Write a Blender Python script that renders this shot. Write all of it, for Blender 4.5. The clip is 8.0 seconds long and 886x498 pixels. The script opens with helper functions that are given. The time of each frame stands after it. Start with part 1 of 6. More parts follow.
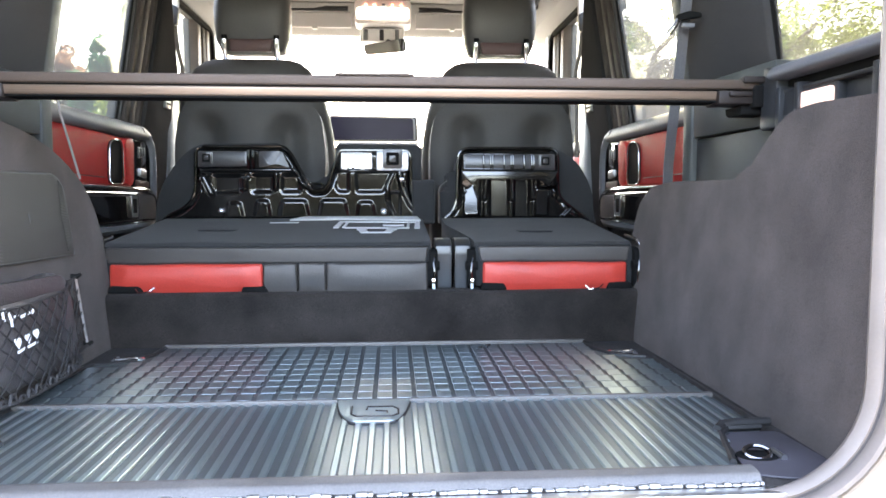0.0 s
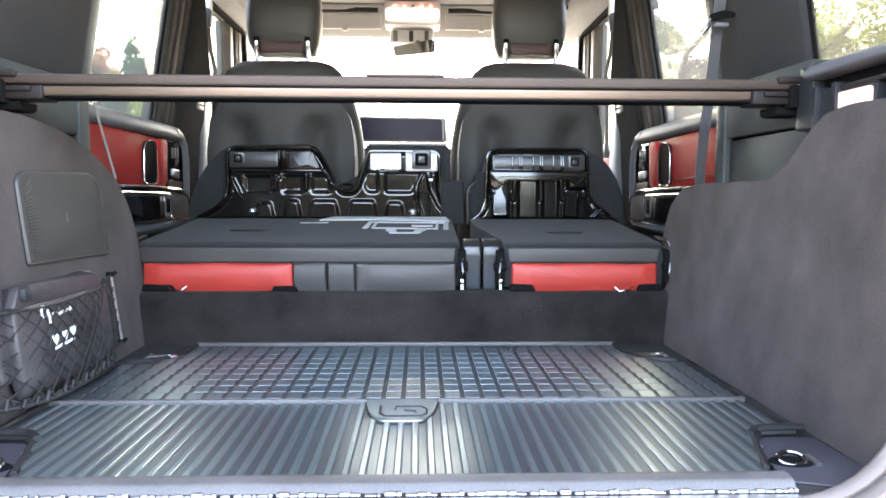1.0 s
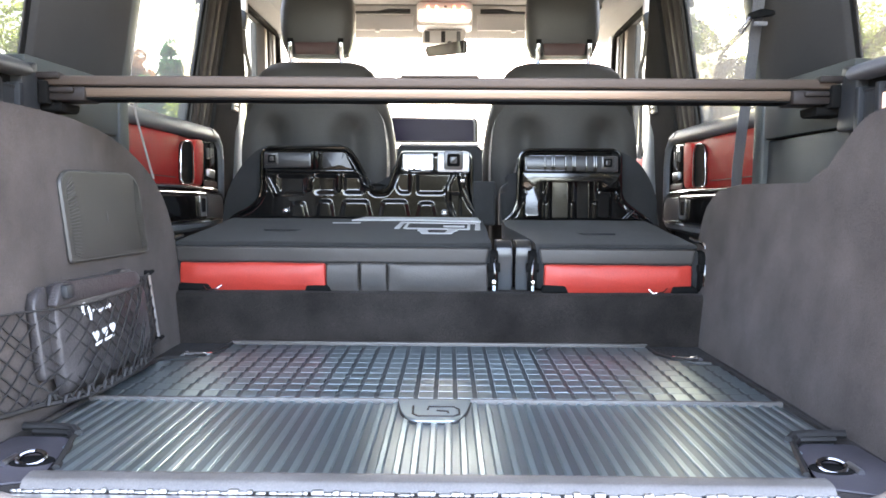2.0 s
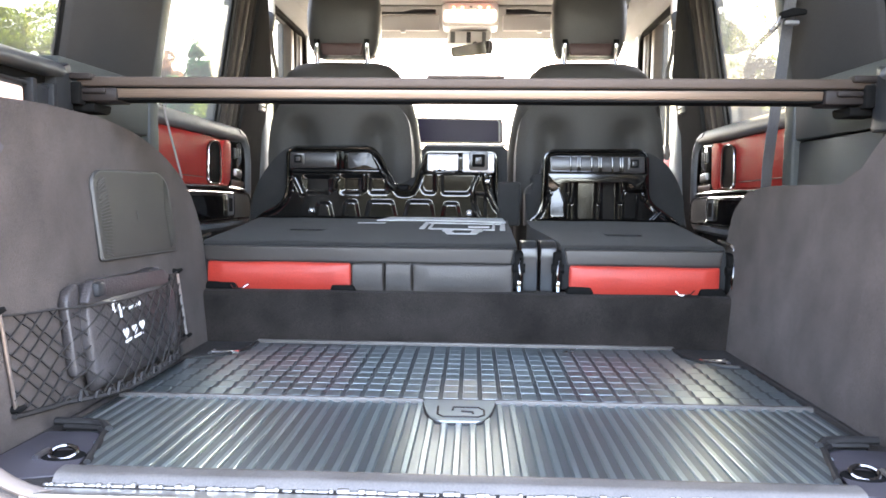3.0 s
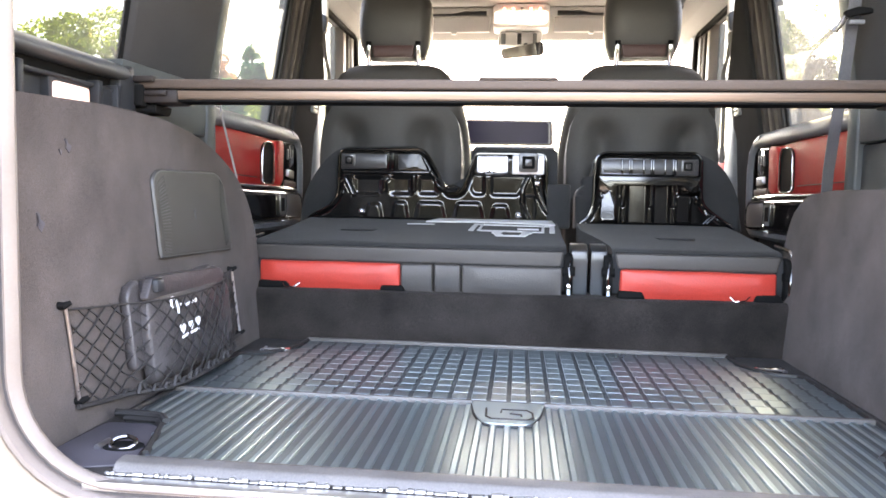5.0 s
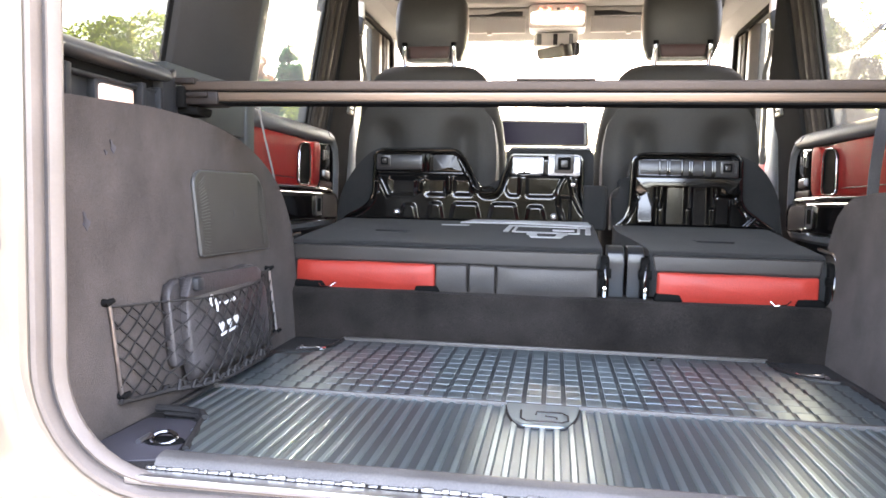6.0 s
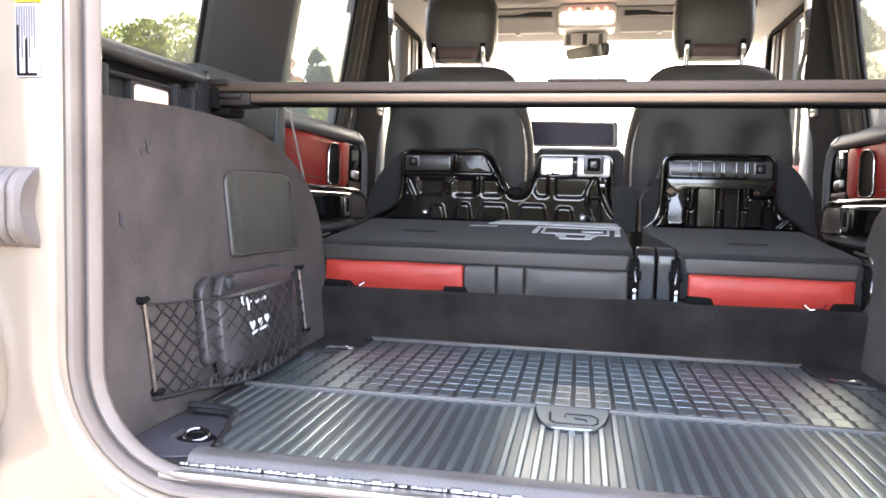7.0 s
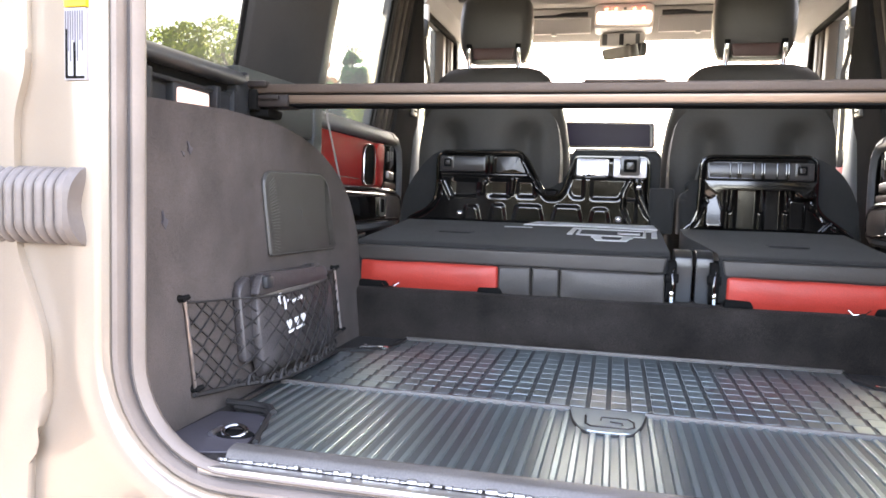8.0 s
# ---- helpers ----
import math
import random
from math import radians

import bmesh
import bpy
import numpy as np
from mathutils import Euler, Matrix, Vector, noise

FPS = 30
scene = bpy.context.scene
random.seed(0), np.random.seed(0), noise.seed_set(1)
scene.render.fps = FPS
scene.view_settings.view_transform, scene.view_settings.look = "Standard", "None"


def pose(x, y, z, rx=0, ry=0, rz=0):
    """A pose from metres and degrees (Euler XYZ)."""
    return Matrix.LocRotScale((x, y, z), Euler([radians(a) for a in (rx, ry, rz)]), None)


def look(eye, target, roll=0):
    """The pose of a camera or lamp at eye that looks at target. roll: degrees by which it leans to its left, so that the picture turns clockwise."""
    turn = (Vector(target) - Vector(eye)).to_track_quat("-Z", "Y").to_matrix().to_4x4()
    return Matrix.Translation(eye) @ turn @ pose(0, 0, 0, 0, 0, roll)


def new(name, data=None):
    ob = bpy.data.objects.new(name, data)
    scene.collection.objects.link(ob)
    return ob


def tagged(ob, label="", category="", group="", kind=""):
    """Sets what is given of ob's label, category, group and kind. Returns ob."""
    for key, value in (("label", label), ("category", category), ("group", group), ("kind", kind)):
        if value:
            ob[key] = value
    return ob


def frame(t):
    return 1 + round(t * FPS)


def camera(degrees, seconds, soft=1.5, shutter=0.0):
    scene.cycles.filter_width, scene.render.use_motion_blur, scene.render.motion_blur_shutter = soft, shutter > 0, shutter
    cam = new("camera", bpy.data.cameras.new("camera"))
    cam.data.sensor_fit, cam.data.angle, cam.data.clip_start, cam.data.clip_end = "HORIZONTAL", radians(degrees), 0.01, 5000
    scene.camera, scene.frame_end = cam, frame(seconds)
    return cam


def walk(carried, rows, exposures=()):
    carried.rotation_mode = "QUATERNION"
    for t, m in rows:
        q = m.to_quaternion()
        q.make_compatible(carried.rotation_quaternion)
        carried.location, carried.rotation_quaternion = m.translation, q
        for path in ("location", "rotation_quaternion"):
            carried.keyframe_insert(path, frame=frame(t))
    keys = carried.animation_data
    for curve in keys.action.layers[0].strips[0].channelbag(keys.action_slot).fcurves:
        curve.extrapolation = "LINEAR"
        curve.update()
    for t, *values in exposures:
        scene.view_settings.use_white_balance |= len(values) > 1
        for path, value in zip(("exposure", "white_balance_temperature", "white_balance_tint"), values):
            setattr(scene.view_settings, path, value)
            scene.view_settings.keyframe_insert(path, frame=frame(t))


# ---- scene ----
cam = camera(63.4, 8.0, 1.65)
EXPOSURES = [(0, 4.99, 8700, 19.0), (4.5, 5.20, 9500, 23), (8, 4.75, 9700, 25)]
PATH = [
    (0, (0.03, -0.833, 0.324), (0.17, 1.156, 0.172), -0.0),
    (0.5, (0.028, -0.834, 0.324), (0.134, 1.158, 0.173), 0.1),
    (1, (0.027, -0.834, 0.324), (0.091, 1.159, 0.174), 0.2),
    (1.5, (0.024, -0.834, 0.324), (0.044, 1.16, 0.175), 0.3),
    (3, (0.017, -0.834, 0.324), (-0.065, 1.158, 0.176), 0.6),
    (3.5, (0.017, -0.835, 0.324), (-0.103, 1.156, 0.177), 0.7),
    (4, (0.015, -0.836, 0.324), (-0.145, 1.153, 0.178), 0.7),
    (4.5, (0.013, -0.836, 0.324), (-0.164, 1.151, 0.178), 0.9),
    (6, (0.007, -0.837, 0.324), (-0.295, 1.134, 0.179), 1.3),
    (6.5, (0.005, -0.839, 0.325), (-0.328, 1.128, 0.179), 1.4),
    (7, (0.002, -0.838, 0.324), (-0.372, 1.121, 0.179), 1.5),
    (7.5, (0.001, -0.839, 0.324), (-0.416, 1.111, 0.179), 1.6),
    (8, (-0.002, -0.84, 0.324), (-0.465, 1.1, 0.179), 1.7),
]
walk(cam, [(t, look(eye, target, roll)) for t, eye, target, roll in PATH], EXPOSURES)

# ---- world, sun, exposure ----
SUN = Vector((0.08, 0.60, 0.48)).normalized()
world = bpy.data.worlds.new("world")
scene.world = world
world.use_nodes = True
wt = world.node_tree
sky = wt.nodes.new("ShaderNodeTexSky")
sky.sky_type = "NISHITA"
sky.sun_disc = False
sky.sun_elevation = math.asin(SUN.z)
sky.sun_rotation = math.atan2(SUN.x, SUN.y)
sky.dust_density = 2.0
sky.ozone_density = 2.0
wt.nodes["Background"].inputs[1].default_value = 0.15
wt.links.new(sky.outputs[0], wt.nodes["Background"].inputs[0])
sun_data = bpy.data.lights.new("sun", "SUN")
sun_data.energy, sun_data.angle, sun_data.color = 2.6, radians(0.5), (1.0, 0.95, 0.88)
sun = new("sun", sun_data)
sun.matrix_world = look(SUN * 20, (0, 0, 0))


# ---- materials ----
def material(name, color, rough=0.6, metal=0.0, grain=0.0, scale=200.0, bump=0.0, stain=0.0, stain_scale=6.0, coat=0.0, sheen=0.0, spec=0.5, streak=(1, 1, 1), rvar=0.0):
    """Principled surface with fine grain, wide stains and relief, in object metres."""
    m = bpy.data.materials.new(name)
    m.use_nodes = True
    n, l = m.node_tree.nodes, m.node_tree.links
    p = n["Principled BSDF"]
    p.inputs["Base Color"].default_value = (*color, 1)
    p.inputs["Roughness"].default_value = rough
    p.inputs["Metallic"].default_value = metal
    p.inputs["Coat Weight"].default_value = coat
    p.inputs["Coat Roughness"].default_value = 0.05
    p.inputs["Sheen Weight"].default_value = sheen
    p.inputs["Sheen Roughness"].default_value = 0.5
    p.inputs["Specular IOR Level"].default_value = spec
    co = n.new("ShaderNodeTexCoord")
    mp = n.new("ShaderNodeMapping")
    mp.inputs["Scale"].default_value = streak
    l.new(co.outputs["Object"], mp.inputs["Vector"])
    fine = n.new("ShaderNodeTexNoise")
    fine.inputs["Scale"].default_value, fine.inputs["Detail"].default_value = scale, 3
    wide = n.new("ShaderNodeTexNoise")
    wide.inputs["Scale"].default_value, wide.inputs["Detail"].default_value = stain_scale, 6
    l.new(mp.outputs[0], fine.inputs["Vector"])
    l.new(mp.outputs[0], wide.inputs["Vector"])
    if grain or stain:
        def span(src, amount):
            r = n.new("ShaderNodeMapRange")
            r.inputs["From Min"].default_value, r.inputs["From Max"].default_value = 0.3, 0.7
            r.inputs["To Min"].default_value, r.inputs["To Max"].default_value = 1 - amount, 1 + amount
            l.new(src.outputs["Fac"], r.inputs["Value"])
            return r
        a, b = span(fine, grain), span(wide, stain)
        mul = n.new("ShaderNodeMath")
        mul.operation = "MULTIPLY"
        l.new(a.outputs[0], mul.inputs[0])
        l.new(b.outputs[0], mul.inputs[1])
        sc = n.new("ShaderNodeVectorMath")
        sc.operation = "SCALE"
        sc.inputs[0].default_value = color
        l.new(mul.outputs[0], sc.inputs["Scale"])
        l.new(sc.outputs[0], p.inputs["Base Color"])
    if rvar:
        r = n.new("ShaderNodeMapRange")
        r.inputs["From Min"].default_value, r.inputs["From Max"].default_value = 0.3, 0.7
        r.inputs["To Min"].default_value, r.inputs["To Max"].default_value = max(0.02, rough - rvar), min(1, rough + rvar)
        l.new(wide.outputs["Fac"], r.inputs["Value"])
        l.new(r.outputs[0], p.inputs["Roughness"])
    if bump:
        b = n.new("ShaderNodeBump")
        b.inputs["Strength"].default_value, b.inputs["Distance"].default_value = 1.0, bump
        l.new(fine.outputs["Fac"], b.inputs["Height"])
        l.new(b.outputs[0], p.inputs["Normal"])
    return m


def glowing(name, color, strength):
    m = bpy.data.materials.new(name)
    m.use_nodes = True
    p = m.node_tree.nodes["Principled BSDF"]
    p.inputs["Base Color"].default_value = (0.8, 0.8, 0.8, 1)
    p.inputs["Emission Color"].default_value = (*color, 1)
    p.inputs["Emission Strength"].default_value = strength
    return m


def glass(name, tint=(1, 1, 1), gloss=0.05, haze=0.05):
    """Thin pane: clear, with a weak mirror and a translucent film that puts in bright haze."""
    m = bpy.data.materials.new(name)
    m.use_nodes = True
    n, l = m.node_tree.nodes, m.node_tree.links
    n.remove(n["Principled BSDF"])
    clear, shine, film = n.new("ShaderNodeBsdfTransparent"), n.new("ShaderNodeBsdfGlossy"), n.new("ShaderNodeBsdfTranslucent")
    clear.inputs["Color"].default_value = (*tint, 1)
    shine.inputs["Roughness"].default_value = 0.02
    film.inputs["Color"].default_value = (0.9, 0.9, 0.9, 1)
    first, second = n.new("ShaderNodeMixShader"), n.new("ShaderNodeMixShader")
    first.inputs[0].default_value, second.inputs[0].default_value = gloss, haze
    l.new(clear.outputs[0], first.inputs[1])
    l.new(shine.outputs[0], first.inputs[2])
    l.new(first.outputs[0], second.inputs[1])
    l.new(film.outputs[0], second.inputs[2])
    l.new(second.outputs[0], n["Material Output"].inputs["Surface"])
    return m


CARPET = material("charcoal_carpet", (0.0752, 0.0615, 0.0569), 0.95, grain=0.35, scale=900, bump=0.0012, stain=0.28, stain_scale=11, streak=(1, 1, 0.8), sheen=0.06, spec=0.1)
CARPET_DARK = material("black_carpet", (0.0240, 0.0203, 0.0186), 0.95, grain=0.45, scale=700, bump=0.0020, stain=0.5, stain_scale=9, sheen=0.04, spec=0.1)
SEAT_BACK = material("charcoal_seat_carpet", (0.0238, 0.0252, 0.0265), 0.95, grain=0.3, scale=1100, bump=0.0008, stain=0.18, stain_scale=10, sheen=0.06, spec=0.25)
LEATHER = material("grey_leather", (0.0479, 0.0451, 0.0429), 0.5, grain=0.15, scale=420, bump=0.0006, stain=0.1, stain_scale=8, rvar=0.08)
LEATHER_LIGHT = material("light_grey_leather", (0.051, 0.0445, 0.041), 0.45, grain=0.15, scale=420, bump=0.0006, stain=0.1, stain_scale=8, rvar=0.08)
LEATHER_DARK = material("dark_leather", (0.0341, 0.0328, 0.0315), 0.68, grain=0.15, scale=420, bump=0.0006, stain=0.1, stain_scale=8, rvar=0.08)
RED = material("red_leather", (0.51, 0.0442, 0.0306), 0.45, grain=0.1, scale=420, bump=0.0005, stain=0.1, stain_scale=9, rvar=0.06)
# darker copy of the red leather, with the shade on the doors in its colour
RED_DOOR = material("shaded_red_leather", (0.34, 0.017, 0.016), 0.55, grain=0.1, scale=420, bump=0.0005, stain=0.15, stain_scale=9, rvar=0.08, spec=0.15)
RED_DARK = material("dark_red_leather", (0.055, 0.018, 0.016), 0.5, grain=0.1, scale=420, bump=0.0005, stain=0.1, stain_scale=9)
GLOSS_BLACK = material("black_painted_steel", (0.004, 0.004, 0.004), 0.12, grain=0.2, scale=60, stain=0.3, stain_scale=14, rvar=0.03, spec=0.75)
PANEL_STEEL = material("satin_black_steel", (0.030, 0.030, 0.031), 0.28, grain=0.1, scale=200, stain=0.2, stain_scale=12, spec=0.6)
# pale steel whose colour carries the reflection of the sky
GLARE_STEEL = material("glare_steel", (0.75, 0.76, 0.78), 0.28, metal=0.9, grain=0.08, scale=200, stain=0.12, stain_scale=12)
PIANO = material("piano_black", (0.008, 0.008, 0.009), 0.1, coat=1.0, stain=0.2)
CHROME = material("chrome", (0.82, 0.82, 0.84), 0.12, metal=1.0, stain=0.08, stain_scale=20)
DARK_CHROME = material("dark_polished_steel", (0.30, 0.30, 0.31), 0.12, metal=1.0, stain=0.2, stain_scale=60)
BRACKET = material("smooth_dark_bracket", (0.022, 0.024, 0.027), 0.28, grain=0.08, scale=500, stain=0.15, stain_scale=15, spec=0.6)
TRAY = material("moulded_grey_plastic", (0.050, 0.046, 0.054), 0.55, grain=0.12, scale=600, bump=0.0002, stain=0.15, stain_scale=12, rvar=0.08)
SATIN = material("satin_metal", (0.42, 0.42, 0.44), 0.38, metal=1.0, grain=0.1, scale=300, stain=0.1)
ALU = material("brushed_aluminium", (0.64, 0.632, 0.624), 0.34, metal=1.0, grain=0.2, scale=160, streak=(0.1, 6, 6), bump=0.0004, stain=0.12)
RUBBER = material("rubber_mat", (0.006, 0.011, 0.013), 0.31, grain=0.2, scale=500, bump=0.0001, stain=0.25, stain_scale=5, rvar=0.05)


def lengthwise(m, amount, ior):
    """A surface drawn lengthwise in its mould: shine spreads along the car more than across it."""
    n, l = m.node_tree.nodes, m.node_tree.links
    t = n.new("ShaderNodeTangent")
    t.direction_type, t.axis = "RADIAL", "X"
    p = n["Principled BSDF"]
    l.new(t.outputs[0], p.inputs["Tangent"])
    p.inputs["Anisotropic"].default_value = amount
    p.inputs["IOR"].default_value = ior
    # the bluish sheen of the sky is put into the specular tint
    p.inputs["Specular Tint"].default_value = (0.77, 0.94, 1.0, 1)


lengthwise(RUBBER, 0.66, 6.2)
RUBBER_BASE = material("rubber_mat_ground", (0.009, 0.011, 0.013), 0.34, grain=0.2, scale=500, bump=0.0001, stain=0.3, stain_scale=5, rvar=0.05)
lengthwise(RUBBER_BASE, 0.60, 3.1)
# lips paler than the mat: the glint on their edges put into the colour
RUBBER_LIP = material("rubber_lip", (0.090, 0.082, 0.076), 0.48, grain=0.15, scale=400, bump=0.0001, stain=0.2, stain_scale=12, rvar=0.1, coat=0.25)
RUBBER_LIP.node_tree.nodes["Principled BSDF"].inputs["Coat Roughness"].default_value = 0.45
RUBBER_LIP.node_tree.nodes["Principled BSDF"].inputs["Coat IOR"].default_value = 1.5
SEAL = material("grey_door_seal", (0.190, 0.156, 0.135), 0.5, grain=0.03, scale=300, stain=0.15, stain_scale=8, rvar=0.1, spec=0.35)
GROOVE = material("seal_groove", (0.075, 0.066, 0.064), 0.6, grain=0.1, scale=300, stain=0.2, stain_scale=8)
SEAL_DARK = material("dark_door_seal", (0.013, 0.0125, 0.0125), 0.55, grain=0.1, scale=300, stain=0.2, stain_scale=8)
PAINT = material("champagne_paint", (0.290, 0.238, 0.190), 0.35, metal=0.25, grain=0.04, scale=900, stain=0.05, coat=0.8)
SPEAKER = material("grey_speaker_plastic", (0.042, 0.039, 0.035), 0.6, grain=0.2, scale=900, bump=0.0006, stain=0.12, stain_scale=9)
SPEAKER_RIM = material("speaker_rim_plastic", (0.052, 0.052, 0.050), 0.45, grain=0.1, scale=900, stain=0.15, stain_scale=9)
SLOT = material("dark_slot_fabric", (0.015, 0.016, 0.018), 0.8, grain=0.2, scale=600, stain=0.2)
PLASTIC = material("dark_plastic", (0.018, 0.020, 0.023), 0.5, grain=0.15, scale=700, bump=0.0003, stain=0.12, stain_scale=6, rvar=0.08)
PLASTIC_GREEN = material("grey_trim_plastic", (0.040, 0.048, 0.049), 0.5, grain=0.12, scale=700, bump=0.0003, stain=0.12, stain_scale=6, rvar=0.08)
PLASTIC_GREY = material("light_grey_plastic", (0.13, 0.138, 0.143), 0.5, grain=0.1, scale=700, bump=0.0003, stain=0.1, stain_scale=6)
PILLAR = material("pillar_fabric", (0.037, 0.036, 0.036), 0.85, grain=0.25, scale=1200, bump=0.0004, stain=0.15, stain_scale=5, spec=0.25)
PILLAR_TRIM = material("dark_pillar_trim", (0.026, 0.026, 0.027), 0.8, grain=0.2, scale=900, bump=0.0003, stain=0.15, stain_scale=5, spec=0.0)
DOOR_SEAL = material("grey_brown_door_seal", (0.058, 0.051, 0.048), 0.7, grain=0.1, scale=300, stain=0.2, stain_scale=8, spec=0.05)
HEADLINER = material("headliner_fabric", (0.255, 0.2465, 0.238), 0.95, grain=0.12, scale=1200, bump=0.0004, stain=0.06)
VISOR = material("visor_fabric", (0.68, 0.67, 0.65), 0.9, grain=0.1, scale=1200, stain=0.06)
COVER = material("cover_fabric", (0.080, 0.056, 0.044), 0.7, grain=0.2, scale=900, bump=0.0004, stain=0.1, stain_scale=9)
COVER_ALU = material("cover_rail_metal", (0.29, 0.210, 0.160), 0.46, metal=0.7, grain=0.12, scale=250, streak=(0.05, 4, 4), stain=0.1, stain_scale=5)
CAP = material("brown_black_plastic", (0.022, 0.017, 0.016), 0.5, grain=0.15, scale=700, bump=0.0003, stain=0.12, stain_scale=6, rvar=0.08, spec=0.35)
STRAP = material("belt_webbing", (0.15, 0.15, 0.155), 0.8, grain=0.3, scale=700, bump=0.0006, stain=0.1)
# the same webbing again, with the bright look of its edge in the colour
STRAP_LIT = material("lit_belt_webbing", (0.34, 0.33, 0.33), 0.8, grain=0.3, scale=700, bump=0.0006, stain=0.1)
ROD = material("dark_metal_rod", (0.42, 0.36, 0.34), 0.3, metal=0.9, stain=0.3, stain_scale=60)
CORD = material("black_net_cord", (0.022, 0.020, 0.020), 0.7, grain=0.2, scale=600, stain=0.2)
POUCH = material("grey_pouch_nylon", (0.056, 0.050, 0.051), 0.42, grain=0.2, scale=300, bump=0.001, stain=0.3, stain_scale=18, rvar=0.12)
WHITE = material("white_print", (0.85, 0.85, 0.85), 0.5, stain=0.05)
YELLOW = material("yellow_label", (0.85, 0.55, 0.02), 0.5, stain=0.05)
BLACK = material("black_print", (0.009, 0.009, 0.009), 0.8, stain=0.1, spec=0.03)
SCREEN = material("dark_display_glass", (0.016, 0.012, 0.040), 0.3, stain=0.1, spec=0.12)
MIRROR = material("mirror_silver", (0.9, 0.9, 0.9), 0.02, metal=1.0)
LAMP_GLOW = glowing("warm_lamp_lens", (1.0, 0.46, 0.17), 0.036)
DOME_GLOW = glowing("dome_lamp_lens", (1.0, 0.95, 0.90), 0.5)
RED_GLOW = glowing("red_button_light", (1.0, 0.15, 0.08), 0.4)
GLASS = glass("tinted_window_glass", (0.31, 0.335, 0.325))
GLASS_GREEN = glass("windscreen_glass", (0.86, 0.96, 1.0), 0.05, 0.03)
ASPHALT = material("asphalt", (0.16, 0.152, 0.142), 0.9, grain=0.3, scale=90, bump=0.004, stain=0.2, stain_scale=0.6)
BARK = material("tree_bark", (0.12, 0.085, 0.06), 0.9, grain=0.4, scale=30, bump=0.01, stain=0.3, stain_scale=4, streak=(1, 1, 0.25))


def leaf_material(name, color, glow):
    """Leaves that scatter the sun from either side."""
    m = bpy.data.materials.new(name)
    m.use_nodes = True
    n, l = m.node_tree.nodes, m.node_tree.links
    out = n["Material Output"]
    n.remove(n["Principled BSDF"])
    isl = n.new("ShaderNodeNewGeometry")
    ramp = n.new("ShaderNodeMapRange")
    ramp.inputs["To Min"].default_value, ramp.inputs["To Max"].default_value = 0.55, 1.45
    l.new(isl.outputs["Random Per Island"], ramp.inputs["Value"])
    mix = n.new("ShaderNodeMixShader")
    mix.inputs[0].default_value = 0.5
    for k, (kind, c) in enumerate((("ShaderNodeBsdfDiffuse", color), ("ShaderNodeBsdfTranslucent", glow))):
        sc = n.new("ShaderNodeVectorMath")
        sc.operation = "SCALE"
        sc.inputs[0].default_value = c
        l.new(ramp.outputs[0], sc.inputs["Scale"])
        b = n.new(kind)
        l.new(sc.outputs[0], b.inputs["Color"])
        l.new(b.outputs[0], mix.inputs[1 + k])
    l.new(mix.outputs[0], out.inputs["Surface"])
    return m


LEAF = leaf_material("green_leaves", (0.20, 0.27, 0.055), (0.36, 0.47, 0.09))
LEAF_DARK = leaf_material("dark_green_leaves", (0.06, 0.22, 0.11), (0.16, 0.52, 0.26))
LEAF_RED = leaf_material("reddish_leaves", (0.42, 0.25, 0.18), (0.62, 0.38, 0.26))
LEAF_GREY = leaf_material("grey_green_leaves", (0.18, 0.18, 0.195), (0.11, 0.115, 0.12))
LABEL = material("label_paper", (0.32, 0.31, 0.33), 0.5, stain=0.08, stain_scale=40)
LABEL_BAR = material("grey_print", (0.10, 0.095, 0.11), 0.6, stain=0.2, stain_scale=60)
SILL = material("padded_sill", (0.115, 0.12, 0.13), 0.6, grain=0.1, scale=500, bump=0.0002, stain=0.1, stain_scale=6, spec=0.2)
RAIL = material("grey_rail_plastic", (0.060, 0.064, 0.066), 0.42, grain=0.1, scale=500, bump=0.0002, stain=0.1, stain_scale=6, spec=0.6)
GRILLE = material("silver_grille", (0.075, 0.075, 0.078), 0.5, grain=0.2, scale=900, bump=0.0004, stain=0.08, spec=0.3)
STRIKER = material("bellows_rubber", (0.135, 0.115, 0.105), 0.42, grain=0.04, scale=200, stain=0.1, stain_scale=20)
PALE = material("pale_plastic", (0.495, 0.504, 0.513), 0.45, grain=0.06, scale=400, stain=0.1, stain_scale=20)
# dark surfaces of the screen added behind the camera
FENCE = material("dark_stained_timber", (0.018, 0.014, 0.012), 0.8, grain=0.4, scale=40, stain=0.3, stain_scale=3, streak=(1, 1, 0.15))
LEAF_DEEP = leaf_material("deep_green_leaves", (0.012, 0.018, 0.010), (0.006, 0.009, 0.004))


# ---- building tools ----
ROOT = {}


def thing(name, base=(0, 0, 0), label="", category="", group="", kind=""):
    ob = new(name)
    ob.location = base
    ob.empty_display_size = 0.05
    ROOT[ob.name] = Vector(base)
    return tagged(ob, label, category, group, kind)


def part(name, bm, mat, parent=None, label="", smooth=True):
    """Links a bmesh drawn in car coordinates as one mesh object under a thing or a part."""
    off = ROOT[parent.name] if parent else Vector()
    for v in bm.verts:
        v.co -= off
    bmesh.ops.recalc_face_normals(bm, faces=bm.faces)
    me = bpy.data.meshes.new(name)
    bm.to_mesh(me)
    bm.free()
    me.materials.append(mat)
    ob = new(name, me)
    if smooth:
        me.set_sharp_from_angle(angle=radians(38))
    else:
        me.polygons.foreach_set("use_smooth", [False] * len(me.polygons))
    if parent:
        ob.parent = parent
    ROOT[ob.name] = off
    if label:
        ob["label"] = label
    return ob


def solo(name, bm, mat, label, category, group="", kind="", smooth=True):
    return tagged(part(name, bm, mat, None, "", smooth), label, category, group, kind)


